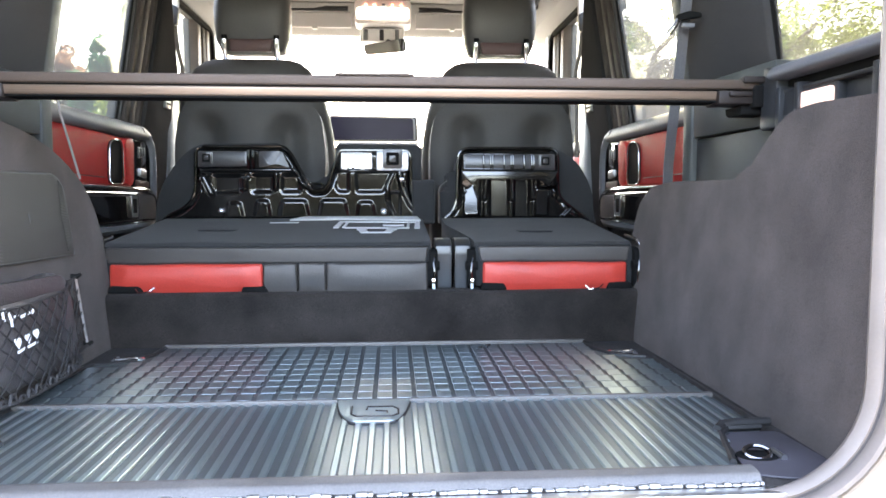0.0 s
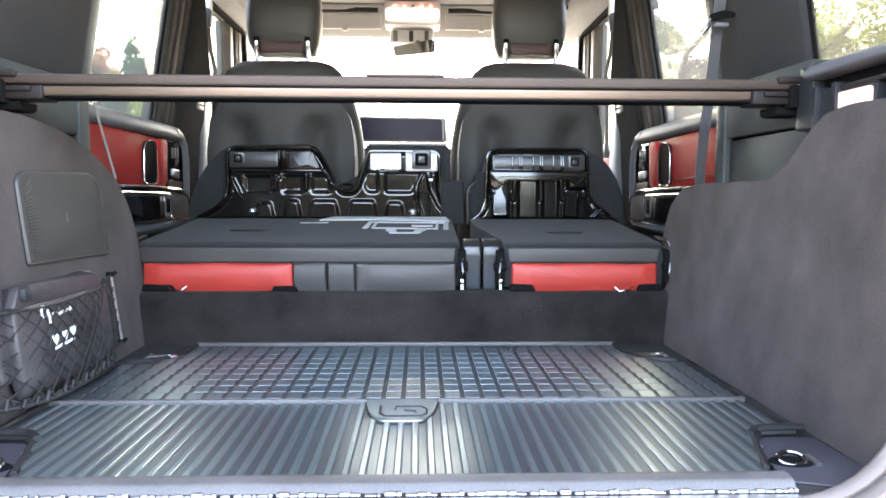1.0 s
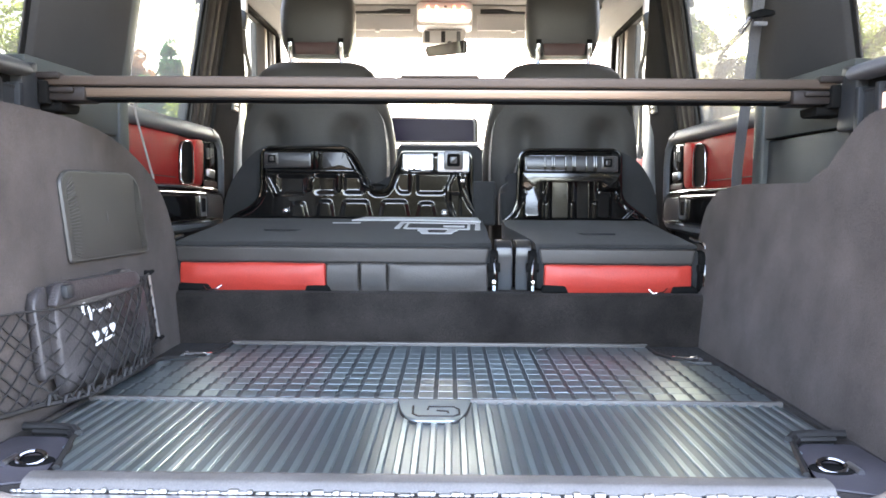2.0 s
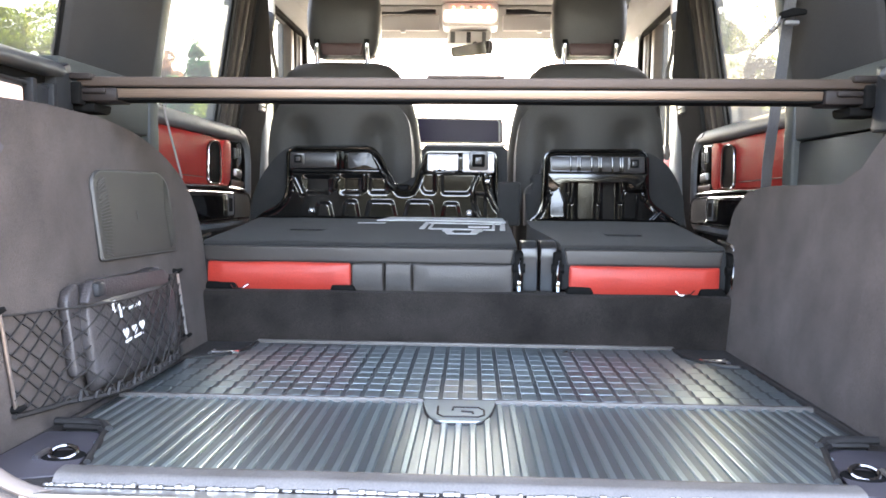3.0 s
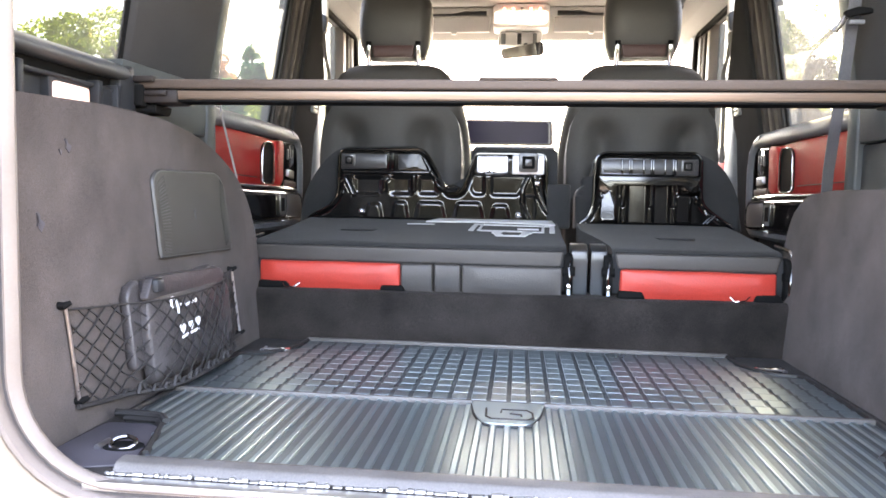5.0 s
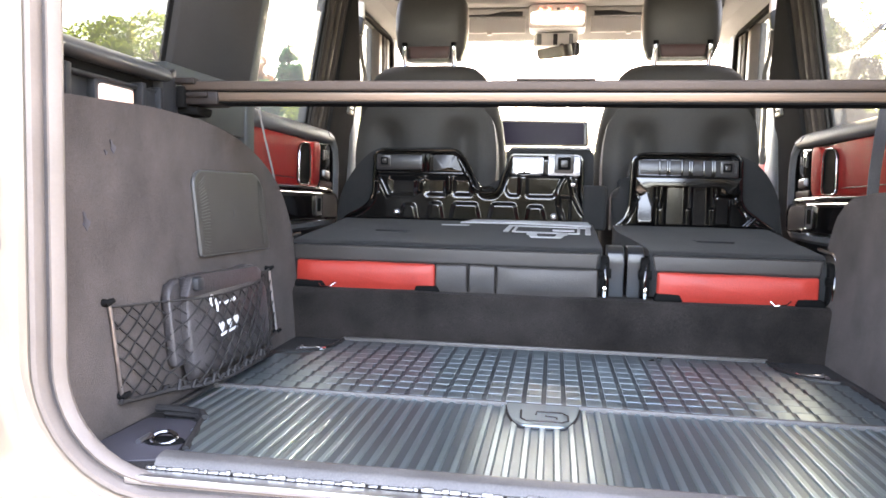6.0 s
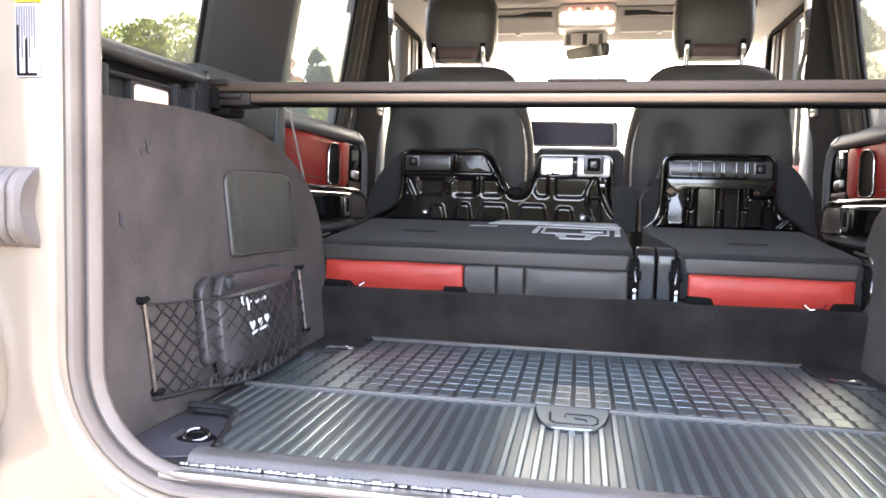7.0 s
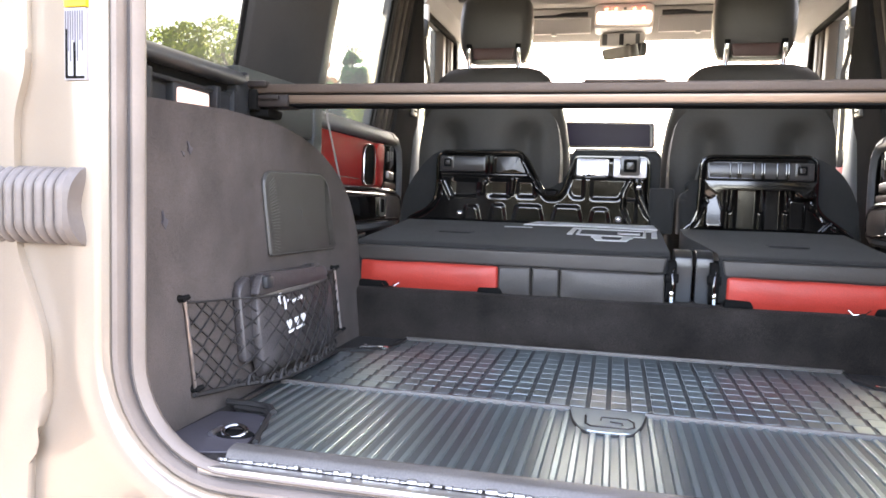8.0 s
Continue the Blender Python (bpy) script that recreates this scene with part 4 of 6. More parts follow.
# black bar fills the joint to stand in for its shade
part("shadow_gap", block(-0.60, 0.60, 0.3445, 0.39, 0.4945, 0.4985, 0.0), BLACK, cov)
part("pull_tab", prism(rounded([(-0.058, 0.334), (-0.062, 0.345), (0.068, 0.345), (0.062, 0.334)], 0.008, 3), "z", 0.5135, 0.5172, 0.001), COVER, cov, "flat pull tab")
for s in (-1, 1):
    part("end_cap", flip(block(-0.632, -0.572, 0.338, 0.395, 0.474, 0.4965, 0.004), s), CAP, cov, "dark plastic end cap")
    part("latch", flip(block(-0.628, -0.588, 0.332, 0.345, 0.486, 0.495, 0.003), s), CAP, cov)
    part("end_plate", flip(block(-0.646, -0.630, 0.332, 0.41, 0.468, 0.505, 0.003), s), BLACK, cov)
    part("end_hook", flip(block(-0.652, -0.610, 0.329, 0.352, 0.508, 0.519, 0.003), s), CAP, cov)
    part("end_mount", flip(prism(rounded([(0.348, 0.457), (0.348, 0.473), (0.41, 0.473), (0.40, 0.457)], 0.006, 3), "x", -0.66, -0.615, 0.004), s), BLACK, cov)


def wall_x(z):
    return -0.605 + 0.045 * (1 - min(1, max(0, z) / 0.42))


spk = thing("side_speaker", (-0.58, 0.43, 0.29), "flat grey speaker cover with fine ribs on the side wall", "speaker")
def on_wall(bm, proud):
    for v in bm.verts:
        v.co.x += wall_x(v.co.z)
    return bm
part("cover", on_wall(prism(rounded([(0.293, 0.216), (0.290, 0.343), (0.310, 0.357), (0.545, 0.359), (0.570, 0.338), (0.577, 0.212)], [0.004, 0.01, 0.02, 0.02, 0.02, 0.004], 4), "x", 0.008, -0.01, 0.003), 0), SPEAKER, spk)
part("frame", on_wall(tube([(0.004, y, z) for y, z in rounded([(0.293, 0.216), (0.290, 0.343), (0.310, 0.357), (0.545, 0.359), (0.570, 0.338), (0.577, 0.212)], [0.004, 0.01, 0.02, 0.02, 0.02, 0.004], 4)], 0.0042, 6, True), 0), SPEAKER_RIM, spk, "thin lighter rim")
for i in range(24):
    # fine ribs that fan out from the corners
    z, f = 0.226 + 0.0048 * i, (i - 12) / 12
    part("rib", on_wall(tube([(0.0085, 0.301, z), (0.0092, 0.332 - 0.010 * abs(f), z + 0.004 + 0.010 * f)], 0.0012, 4), 0), SPEAKER_RIM, spk)
    part("rib", on_wall(tube([(0.0085, 0.565, z), (0.0092, 0.540 + 0.008 * abs(f), z + 0.004 + 0.010 * f)], 0.0012, 4), 0), SPEAKER_RIM, spk)
part("centre_mark", on_wall(tube([(0.009, 0.425, 0.275), (0.009, 0.425, 0.292)], 0.0009, 5), 0), SPEAKER_RIM, spk)

# pouch behind the net
pou = thing("first_aid_pouch", (-0.54, 0.37, 0.02), "grey nylon pouch with white print behind the net", "pouch")
rings = []
for i, (z, d) in enumerate(((0.026, 0.024), (0.035, 0.038), (0.06, 0.046), (0.10, 0.048), (0.14, 0.044), (0.172, 0.036), (0.186, 0.024))):
    ring = []
    for (x, y, _) in oval(0, 0.335, 0, 1, 1, 5, 40):
        yy = 0.335 + (y - 0.335) * (0.150 - 0.02 * (abs(z - 0.10) / 0.08) ** 3)
        xx = wall_x(z) + 0.004 + d * 0.36 * (1 + x)
        ring.append((xx + 0.007 * noise.noise(Vector((yy * 22, z * 22, 1))), yy, z + 0.004 * noise.noise(Vector((yy * 12, 3, x)))))
    rings.append(ring)
part("bag", loft(rings), POUCH, pou)
flap = [(0.180, 0.160), (0.205, 0.193), (0.455, 0.184), (0.470, 0.168), (0.45, 0.160)]
part("top_flap", on_wall(prism(rounded(flap, 0.008, 3), "x", 0.020, 0.034, 0.004), 0), POUCH, pou)
part("side_fold", on_wall(prism(rounded([(0.158, 0.055), (0.160, 0.176), (0.196, 0.192), (0.196, 0.055)], 0.012, 3), "x", 0.002, 0.017, 0.006, 3), 0), POUCH, pou)
part("buckle", on_wall(block(0.028, 0.044, 0.200, 0.226, 0.168, 0.190, 0.006), 0), PLASTIC, pou)


def face_x(z):
    return wall_x(z) + 0.006 + np.interp(z, (0.026, 0.035, 0.06, 0.10, 0.14, 0.172, 0.186), (0.024, 0.038, 0.046, 0.048, 0.044, 0.036, 0.024)) * 0.72 + 0.0015


def printed(pts):
    bm = prism(pts, "x", 0.0, 0.0016)
    for v in bm.verts:
        v.co.x += face_x(v.co.z)
    return bm


# white print: a curved mark, two hearts, bars for the small words
arc = [(0.252 + 0.009 * math.cos(a), 0.143 + 0.012 * math.sin(a)) for a in np.linspace(radians(200), radians(-20), 10)]
part("print_arc", tube([(face_x(z) + 0.001, y, z) for y, z in arc], 0.0018, 6), WHITE, pou)
part("print_arc_tail", tube([(face_x(0.135) + 0.001, 0.261, 0.140), (face_x(0.125) + 0.001, 0.259, 0.128)], 0.0018, 6), WHITE, pou)


def heart(cy, cz, r):
    pts = []
    for i in range(18):
        a = 2 * math.pi * i / 18
        pts.append((cy + r * 16 * math.sin(a) ** 3 / 17, cz + r * (13 * math.cos(a) - 5 * math.cos(2 * a) - 2 * math.cos(3 * a) - math.cos(4 * a)) / 17))
    return pts


part("print_heart", printed(heart(0.266, 0.103, 0.0095)), WHITE, pou)
part("print_heart", printed(heart(0.296, 0.104, 0.0085)), WHITE, pou)
part("print_heart", printed(heart(0.322, 0.106, 0.0095)), WHITE, pou)
for y0, y1, z0, z1 in ((0.272, 0.284, 0.139, 0.142), (0.290, 0.318, 0.136, 0.140), (0.324, 0.330, 0.137, 0.142), (0.262, 0.284, 0.087, 0.091), (0.292, 0.322, 0.089, 0.093)):
    part("print_bar", printed([(y0, z0), (y1, z0 + 0.002), (y1, z1 + 0.002), (y0, z1)]), WHITE, pou)

# elastic net on the wall
net = thing("luggage_net", (-0.56, 0.3, 0.03), "black elastic luggage net stretched on two rods", "luggage net")


def bulge(y, z):
    """How far the net stands off the middle of the wall, over the pouch."""
    a = max(0.0, 1 - abs((y - 0.335) / 0.185) ** 4) * max(0.0, 1 - abs((z - 0.085) / 0.15) ** 4)
    return wall_x(z) + 0.006 + 0.036 * a


part("rear_rod", tube([(wall_x(0.17) + 0.006, 0.027, 0.178), (wall_x(0.15) + 0.007, 0.030, 0.150), (wall_x(0.05) + 0.006, 0.036, 0.045)], 0.0024, 8), ROD, net, "thin dark metal rod")
part("front_rod", tube([(wall_x(0.17) + 0.006, 0.568, 0.172), (wall_x(0.03) + 0.006, 0.576, 0.034)], 0.0028, 8), ROD, net, "thin dark metal rod")
for y, z in ((0.024, 0.174), (0.038, 0.046), (0.568, 0.168), (0.576, 0.036)):
    part("rod_clip", tube([(wall_x(z) - 0.002, y, z), (wall_x(z) + 0.008, y, z), (wall_x(z) + 0.014, y + 0.006, z + 0.004)], [0.006, 0.005, 0.003], 8), BLACK, net)


def hem(z0, z1, sag, n=24):
    out = []
    for i in range(n + 1):
        t = i / n
        y = 0.030 + 0.544 * t
        out.append((y, z0 + (z1 - z0) * t - sag * 4 * t * (1 - t)))
    return out


top, low = hem(0.168, 0.168, 0.014), hem(0.040, 0.034, 0.020)
part("upper_cord", tube([(bulge(y, z) + 0.002, y, z) for y, z in top], 0.0016, 6), CORD, net)
part("lower_cord", tube([(bulge(y, z) + 0.001, y, z) for y, z in low], 0.0036, 6), CORD, net)
for i in range(5, 22):
    y, z = low[i]
    k = 0.010 + 0.004 * math.sin(i * 2.3)
    part("hem_knot", tube([(bulge(y, z) + 0.002, y - 0.011, z), (bulge(y, z + k) + 0.002, y - 0.004, z + k), (bulge(y, z + k) + 0.002, y + 0.004, z + k), (bulge(y, z) + 0.002, y + 0.011, z)], [0.003, 0.0026, 0.0026, 0.003], 5), CORD, net)
cords = bmesh.new()
cols = 17
rnd = random.Random(8)
for k in range(-6, cols + 6):
    for d in (1, -1):
        pts = []
        jit = rnd.uniform(-0.25, 0.25)
        for i in range(13):
            t = i / 12
            u = (k + jit + d * (t - 0.5) * 5) / cols
            if not 0 <= u <= 1:
                continue
            # the mesh is pulled together towards the front rod
            u = u + 0.18 * u * (1 - u)
            j = min(int(u * 24), 23)
            f = u * 24 - j
            zt = top[j][1] * (1 - f) + top[j + 1][1] * f
            zl = low[j][1] * (1 - f) + low[j + 1][1] * f
            y = 0.030 + 0.544 * u
            z = zl + (zt - zl) * t
            pts.append((bulge(y, z) + 0.0012 * d, y, z + 0.003 * noise.noise(Vector((y * 40, z * 40, d)))))
        if len(pts) > 2:
            tube(pts, 0.0013, 4, False, cords)
tagged(part("netting", cords, CORD, net), kind="stuff")

# the tailgate, swung wide open on its hinges beside the opening
gate = thing("tailgate", (-0.84, -0.16, 0.1), "champagne painted tailgate swung wide open", "car door")


def swung(bm):
    """From closed behind the car to open, about the hinge line."""
    bm.transform(Matrix.Translation((-0.84, -0.16, 0)) @ Matrix.Rotation(radians(-126), 4, "Z") @ Matrix.Translation((0.66, 0.13, 0)))
    return bm


def gate_ring(off, y):
    return [(x, y, z) for x, z in rounded([(-0.63 - off, -0.14 - off), (-0.63 - off, 1.17 + off), (0.63 + off, 1.17 + off), (0.63 + off, -0.14 - off)], 0.12, 6)]


def gate_hole(off, y):
    return [(x, y, z) for x, z in rounded([(-0.50 - off, 0.58 - off), (-0.50 - off, 1.06 + off), (0.50 + off, 1.06 + off), (0.50 + off, 0.58 - off)], 0.08, 6)]


part("outer_shell", swung(loft([gate_hole(0, -0.150), gate_hole(0.01, -0.165), gate_ring(-0.01, -0.170), gate_ring(0, -0.160), gate_ring(0, -0.115), gate_hole(0.02, -0.110), gate_hole(0, -0.125)], cap=False)), PAINT, gate, "champagne painted steel shell")
part("inner_trim", swung(prism(rounded([(-0.52, -0.08), (-0.52, 0.50), (0.52, 0.50), (0.52, -0.08)], 0.06, 5), "y", -0.118, -0.098, 0.008, 3)), PLASTIC, gate, "dark plastic inner trim")
part("gate_seal", swung(tube(gate_ring(-0.05, -0.106), 0.010, 8, True)), SEAL_DARK, gate, "black rubber seal")
part("gate_glass", swung(prism([(x, z) for x, _, z in gate_hole(0.005, 0)], "y", -0.142, -0.137)), GLASS, gate, "tinted tailgate window", smooth=False)

# latch post and warning label on the rear body
st = thing("cable_bellows", (-0.70, -0.12, 0.30), "ribbed grey rubber cable bellows between body and tailgate", "bellows")
for i in range(14):
    cx = -0.628 - 0.0142 * i
    ring = [(cx - 0.0070, -0.108)] + [(cx + 0.0070 * math.cos(a), -0.131 - 0.009 * math.sin(a)) for a in np.linspace(math.pi, 0, 9)] + [(cx + 0.0070, -0.108)]
    bm = gridded(prism(ring, "z", 0.253, 0.346, 0.004, 2), (2,), 0.006)
    for v in bm.verts:
        # the ribs round off towards both ends
        d = max(0, abs(v.co.z - 0.2995) - 0.020) / 0.0265
        if v.co.y < -0.112:
            v.co.y += 0.022 * d * d
    part("bellows_rib", bm, STRIKER, st)
wave = [(-0.613 - 0.0032 * math.cos((z - 0.2995) / 0.094 * 2.4 * math.pi), z) for z in np.linspace(0.2525, 0.3465, 25)]
bm = gridded(prism([(-0.632, 0.2525)] + wave + [(-0.632, 0.3465)], "y", -0.137, -0.108, 0.009, 4), (2,), 0.008)
for v in bm.verts:
    if v.co.y < -0.112:
        v.co.y += 0.020 * (max(0, abs(v.co.z - 0.2995) - 0.020) / 0.0265) ** 2
part("scalloped_edge", bm, STRIKER, st)
lab = thing("warning_label", (-0.63, -0.112, 0.49), "white label with black bars and a yellow field", "label")
for a, b, z0, z1, m, n, d in ((-0.634, -0.605, 0.447, 0.529, LABEL, "white_field", 0), (-0.634, -0.605, 0.531, 0.575, YELLOW, "yellow_field", 0), (-0.6325, -0.6295, 0.45, 0.505, BLACK, "bar", 1), (-0.6215, -0.6185, 0.45, 0.490, BLACK, "bar", 1), (-0.632, -0.607, 0.4485, 0.4515, BLACK, "bar", 1), (-0.624, -0.616, 0.538, 0.560, BLACK, "bar", 1)):
    part(n, block(a, b, -0.1185 - 0.0008 * d, -0.112, z0, z1, 0.0), m, lab)
for i in range(8):
    part("bar", block(-0.6325 + 0.0032 * i, -0.6312 + 0.0032 * i, -0.1193, -0.112, 0.492 - 0.012 * (i % 3), 0.526, 0.0), LABEL_BAR, lab)


# ---- rear seats, folded ----
def rear_seat(x0, x1, flare, stripes, label):
    """A rear seat whose backrest lies flat and whose cushion stands upright behind the front seats."""
    t = thing("folding_seat", ((x0 + x1) / 2, 0.95, 0.118), label, "car seat", group="folded rear seats")
    side = rounded([(0.742, 0.120), (0.736, 0.170), (0.740, 0.208), (0.755, 0.219), (0.98, 0.238), (1.19, 0.258), (1.19, 0.125)], [0.006, 0.01, 0.006, 0.01, 0, 0.01, 0.01], 4)
    bm = gridded(prism(side, "x", x0, x1, 0.010, 3), (0, 1), 0.04)
    for v in bm.verts:
        # the inner edge flares out towards the hinge at the front
        v.co.x += flare * min(1, max(0, (v.co.y - 0.80) / 0.25)) * min(1, max(0, 1 - abs(v.co.x - x0) / 0.06))
        # the padding swells a little
        v.co.z += 0.0022 * noise.noise(Vector((v.co.x * 9, v.co.y * 9, x0)))
        v.co.y += 0.0018 * noise.noise(Vector((v.co.x * 8, v.co.z * 20, x1)))
    part("backrest", bm, SEAT_BACK, t, "charcoal carpeted seat back lying flat")
    part("rear_panel", prism(rounded([(x0 + 0.012, 0.176), (x0 + 0.006, 0.209), (x1 - 0.006, 0.209), (x1 - 0.012, 0.176)], 0.006, 3), "y", 0.7335, 0.745, 0.004, 3), LEATHER_LIGHT, t, "grey leather edge")
    part("piping", tube([(x0 + 0.006, 0.7375, 0.2115), (x1 - 0.006, 0.7375, 0.2115)], 0.0022, 6), SEAT_BACK, t)
    for a, b, m in stripes:
        ends = 8 if m is RED else 1.2 / (b - a)
        bm = gridded(prism(rounded([(a, 0.104), (a, 0.1745), (b, 0.1745), (b, 0.104)], 0.006, 3), "y", 0.732, 0.745, 0.004, 2), (0, 2), 0.009)
        for v in bm.verts:
            # full padding, softly creased, drawn in at the ends
            u, w = (v.co.x - a) / (b - a), min(1, max(0, (0.1745 - v.co.z) / 0.060))
            swell = (0.013 if m is RED else 0.007) * math.sin(math.pi * min(1, 0.12 + w * 0.88)) ** 0.8 * min(1, ends * u + 0.15, ends * (1 - u) + 0.15)
            if v.co.y < 0.742:
                v.co.y -= swell + 0.0016 * noise.noise(Vector((v.co.x * 16, v.co.z * 26, 4)))
            v.co.z += 0.0022 * noise.noise(Vector((v.co.x * 9, 3, 1))) if v.co.z > 0.16 else 0
        part("cushion_stripe", bm, m, t, "red leather stripe" if m is RED else "grey leather stripe")
    return t


seat_a = rear_seat(-0.588, 0.114, 0.0, ((-0.572, -0.251, RED), (-0.250, -0.1765, LEATHER_LIGHT), (-0.1755, -0.1145, LEATHER_LIGHT), (-0.1135, 0.106, LEATHER_LIGHT)), "wide rear seat folded flat, charcoal with red stripe")
seat_b = rear_seat(0.212, 0.566, -0.044, ((0.229, 0.552, RED),), "narrow rear seat folded flat, charcoal with red stripe")


def handle(t, x0, x1, z=0.1235):
    part("release_handle", prism(rounded([(x0, z - 0.010), (x0 + 0.004, z + 0.006), (x1 - 0.008, z + 0.006), (x1, z - 0.010)], 0.004, 2), "y", 0.722, 0.74, 0.003), BLACK, t, "black release handle")


handle(seat_a, -0.575, -0.50)
handle(seat_a, -0.296, -0.236, 0.1195)
handle(seat_b, 0.222, 0.282)
handle(seat_b, 0.505, 0.566)
for t, x, dx in ((seat_a, -0.515, 0.03), (seat_b, 0.455, 0.03)):
    part("wire_loop", tube([(x, 0.718, 0.124), (x + 0.008, 0.713, 0.1155), (x + dx, 0.713, 0.1185), (x + dx + 0.010, 0.718, 0.126)], 0.0013, 6), DARK_CHROME, t, "chrome wire loop")
# pull slots on the flat backs
for t, x, y in ((seat_a, -0.398, 0.955), (seat_b, 0.382, 0.925)):
    z = 0.219 + (y - 0.755) * 0.0896
    part("strap_slot", prism(rounded([(x - 0.040, y - 0.022), (x - 0.050, y + 0.022), (x + 0.050, y + 0.022), (x + 0.040, y - 0.022)], 0.008, 3), "z", z - 0.004, z + 0.0012, 0.0005), SLOT, t, "dark slot")
# pale bracket outline on the wide back
def on_back(pts, thick=0.003):
    """A flat piece that lies on the sloping seat back."""
    bm = prism(rounded(pts, 0.003, 2), "z", 0.0, thick, 0.0008, 1)
    for v in bm.verts:
        v.co.z += 0.2205 + (v.co.y - 0.755) * 0.0896
    return bm


br = part("child_seat_bracket", on_back([(-0.118, 0.965), (-0.110, 1.090), (-0.098, 1.090), (-0.104, 0.965)]), PALE, seat_a, "pale metal child seat bracket")
for pts in ([(-0.096, 0.968), (-0.090, 1.088), (-0.084, 1.088), (-0.088, 0.968)], [(0.064, 0.955), (0.070, 1.075), (0.076, 1.075), (0.072, 0.955)], [(0.084, 0.950), (0.090, 1.075), (0.102, 1.075), (0.098, 0.950)],
            [(-0.110, 1.078), (-0.110, 1.090), (0.102, 1.076), (0.102, 1.066)], [(-0.090, 0.962), (-0.090, 0.972), (0.072, 0.962), (0.072, 0.952)], [(-0.058, 0.925), (-0.056, 0.955), (-0.030, 0.955), (-0.034, 0.925)], [(0.014, 0.925), (0.018, 0.955), (0.044, 0.955), (0.040, 0.925)],
            [(-0.046, 0.878), (-0.054, 0.928), (-0.036, 0.928), (-0.028, 0.886), (0.010, 0.886), (0.016, 0.928), (0.036, 0.928), (0.026, 0.878)]):
    part("bracket_bar", on_back(pts), PALE, br)
part("bracket_latch", on_back([(0.005, 1.00), (0.005, 1.018), (0.060, 1.018), (0.060, 1.00)], 0.004), SATIN, br, "small metal latch")
# pale pieces in place of the patch of sun along the far edge
part("sun_strip", on_back([(-0.246, 1.116), (-0.215, 1.186), (0.100, 1.186), (0.106, 1.10), (0.02, 1.118), (-0.10, 1.132)], 0.004), PALE, seat_a, "pale strip standing in for a sun patch at the edge")
part("sun_line", on_back([(-0.290, 1.066), (-0.290, 1.072), (-0.215, 1.078), (-0.215, 1.070)], 0.002), PALE, seat_a)


def hinge(t, x, s):
    part("hinge_arm", prism(rounded([(0.738, 0.115), (0.722, 0.13), (0.722, 0.190), (0.735, 0.204), (0.77, 0.207), (0.80, 0.15), (0.80, 0.115)], 0.008, 3), "x", x - 0.009, x + 0.009, 0.003), BLACK, t, "black steel hinge")
    part("hinge_bolt", tube([(x - 0.013, 0.728, 0.168), (x + 0.013, 0.728, 0.168)], 0.010, 10), BLACK, t)
    part("hinge_spring", tube([(x, 0.716, 0.12), (x + 0.003 * s, 0.714, 0.15), (x, 0.718, 0.175), (x + 0.004, 0.726, 0.190)], 0.0030, 6), GLOSS_BLACK, t)
    part("hinge_pin", block(x - 0.004, x + 0.004, 0.712, 0.720, 0.118, 0.142, 0.002), CHROME, t)


hinge(seat_a, 0.119, 1)
hinge(seat_b, 0.203, -1)
hinge(seat_a, -0.598, 1)
hinge(seat_b, 0.576, -1)
for t, x0, x1 in ((seat_a, 0.124, 0.160), (seat_b, 0.167, 0.202)):
    part("bracket_cover", prism(rounded([(0.744, 0.116), (0.740, 0.190), (0.742, 0.212), (0.768, 0.224), (0.81, 0.225), (0.81, 0.116)], [0, 0.004, 0.003, 0.004, 0, 0], 2), "x", x0, x1, 0.003, 2), BRACKET, t, "dark smooth bracket cover")
for t, x, s in ((seat_a, -0.604, -1), (seat_b, 0.584, 1)):
    part("side_latch", tube([(x, 0.73, 0.13), (x + 0.004 * s, 0.728, 0.20), (x - 0.004 * s, 0.745, 0.222), (x - 0.014 * s, 0.80, 0.230)], 0.004, 6), CHROME, t, "chrome latch wire")

# the upright cushions: fabric lobes with pressed black pans on their undersides
lobe_a = [(-0.635, 0.24), (-0.615, 0.345), (-0.560, 0.425), (-0.510, 0.464), (-0.285, 0.468), (-0.262, 0.445), (-0.225, 0.352), (-0.165, 0.350), (-0.128, 0.425), (-0.128, 0.468), (0.112, 0.466), (0.118, 0.24)]
part("cushion", prism(rounded(lobe_a, [0, 0.06, 0.06, 0.05, 0.02, 0.03, 0.03, 0.03, 0.03, 0.012, 0.02, 0], 5), "y", 1.222, 1.31, 0.016, 4), SEAT_BACK, seat_a, "upright seat cushion")
part("cushion_hook", block(0.085, 0.150, 1.19, 1.26, 0.24, 0.365, 0.008, 3), SEAT_BACK, seat_a)
part("cushion_edge", tube([(-0.120, 1.217, 0.468), (0.110, 1.217, 0.467)], 0.0035, 6), SATIN, seat_a, "bright cushion edge")
lobe_b = [(0.165, 0.24), (0.165, 0.350), (0.205, 0.370), (0.225, 0.458), (0.49, 0.460), (0.56, 0.425), (0.605, 0.35), (0.625, 0.24)]
part("cushion", prism(rounded(lobe_b, [0, 0.02, 0.02, 0.02, 0.06, 0.06, 0.06, 0], 5), "y", 1.222, 1.31, 0.016, 4), SEAT_BACK, seat_b, "upright seat cushion")


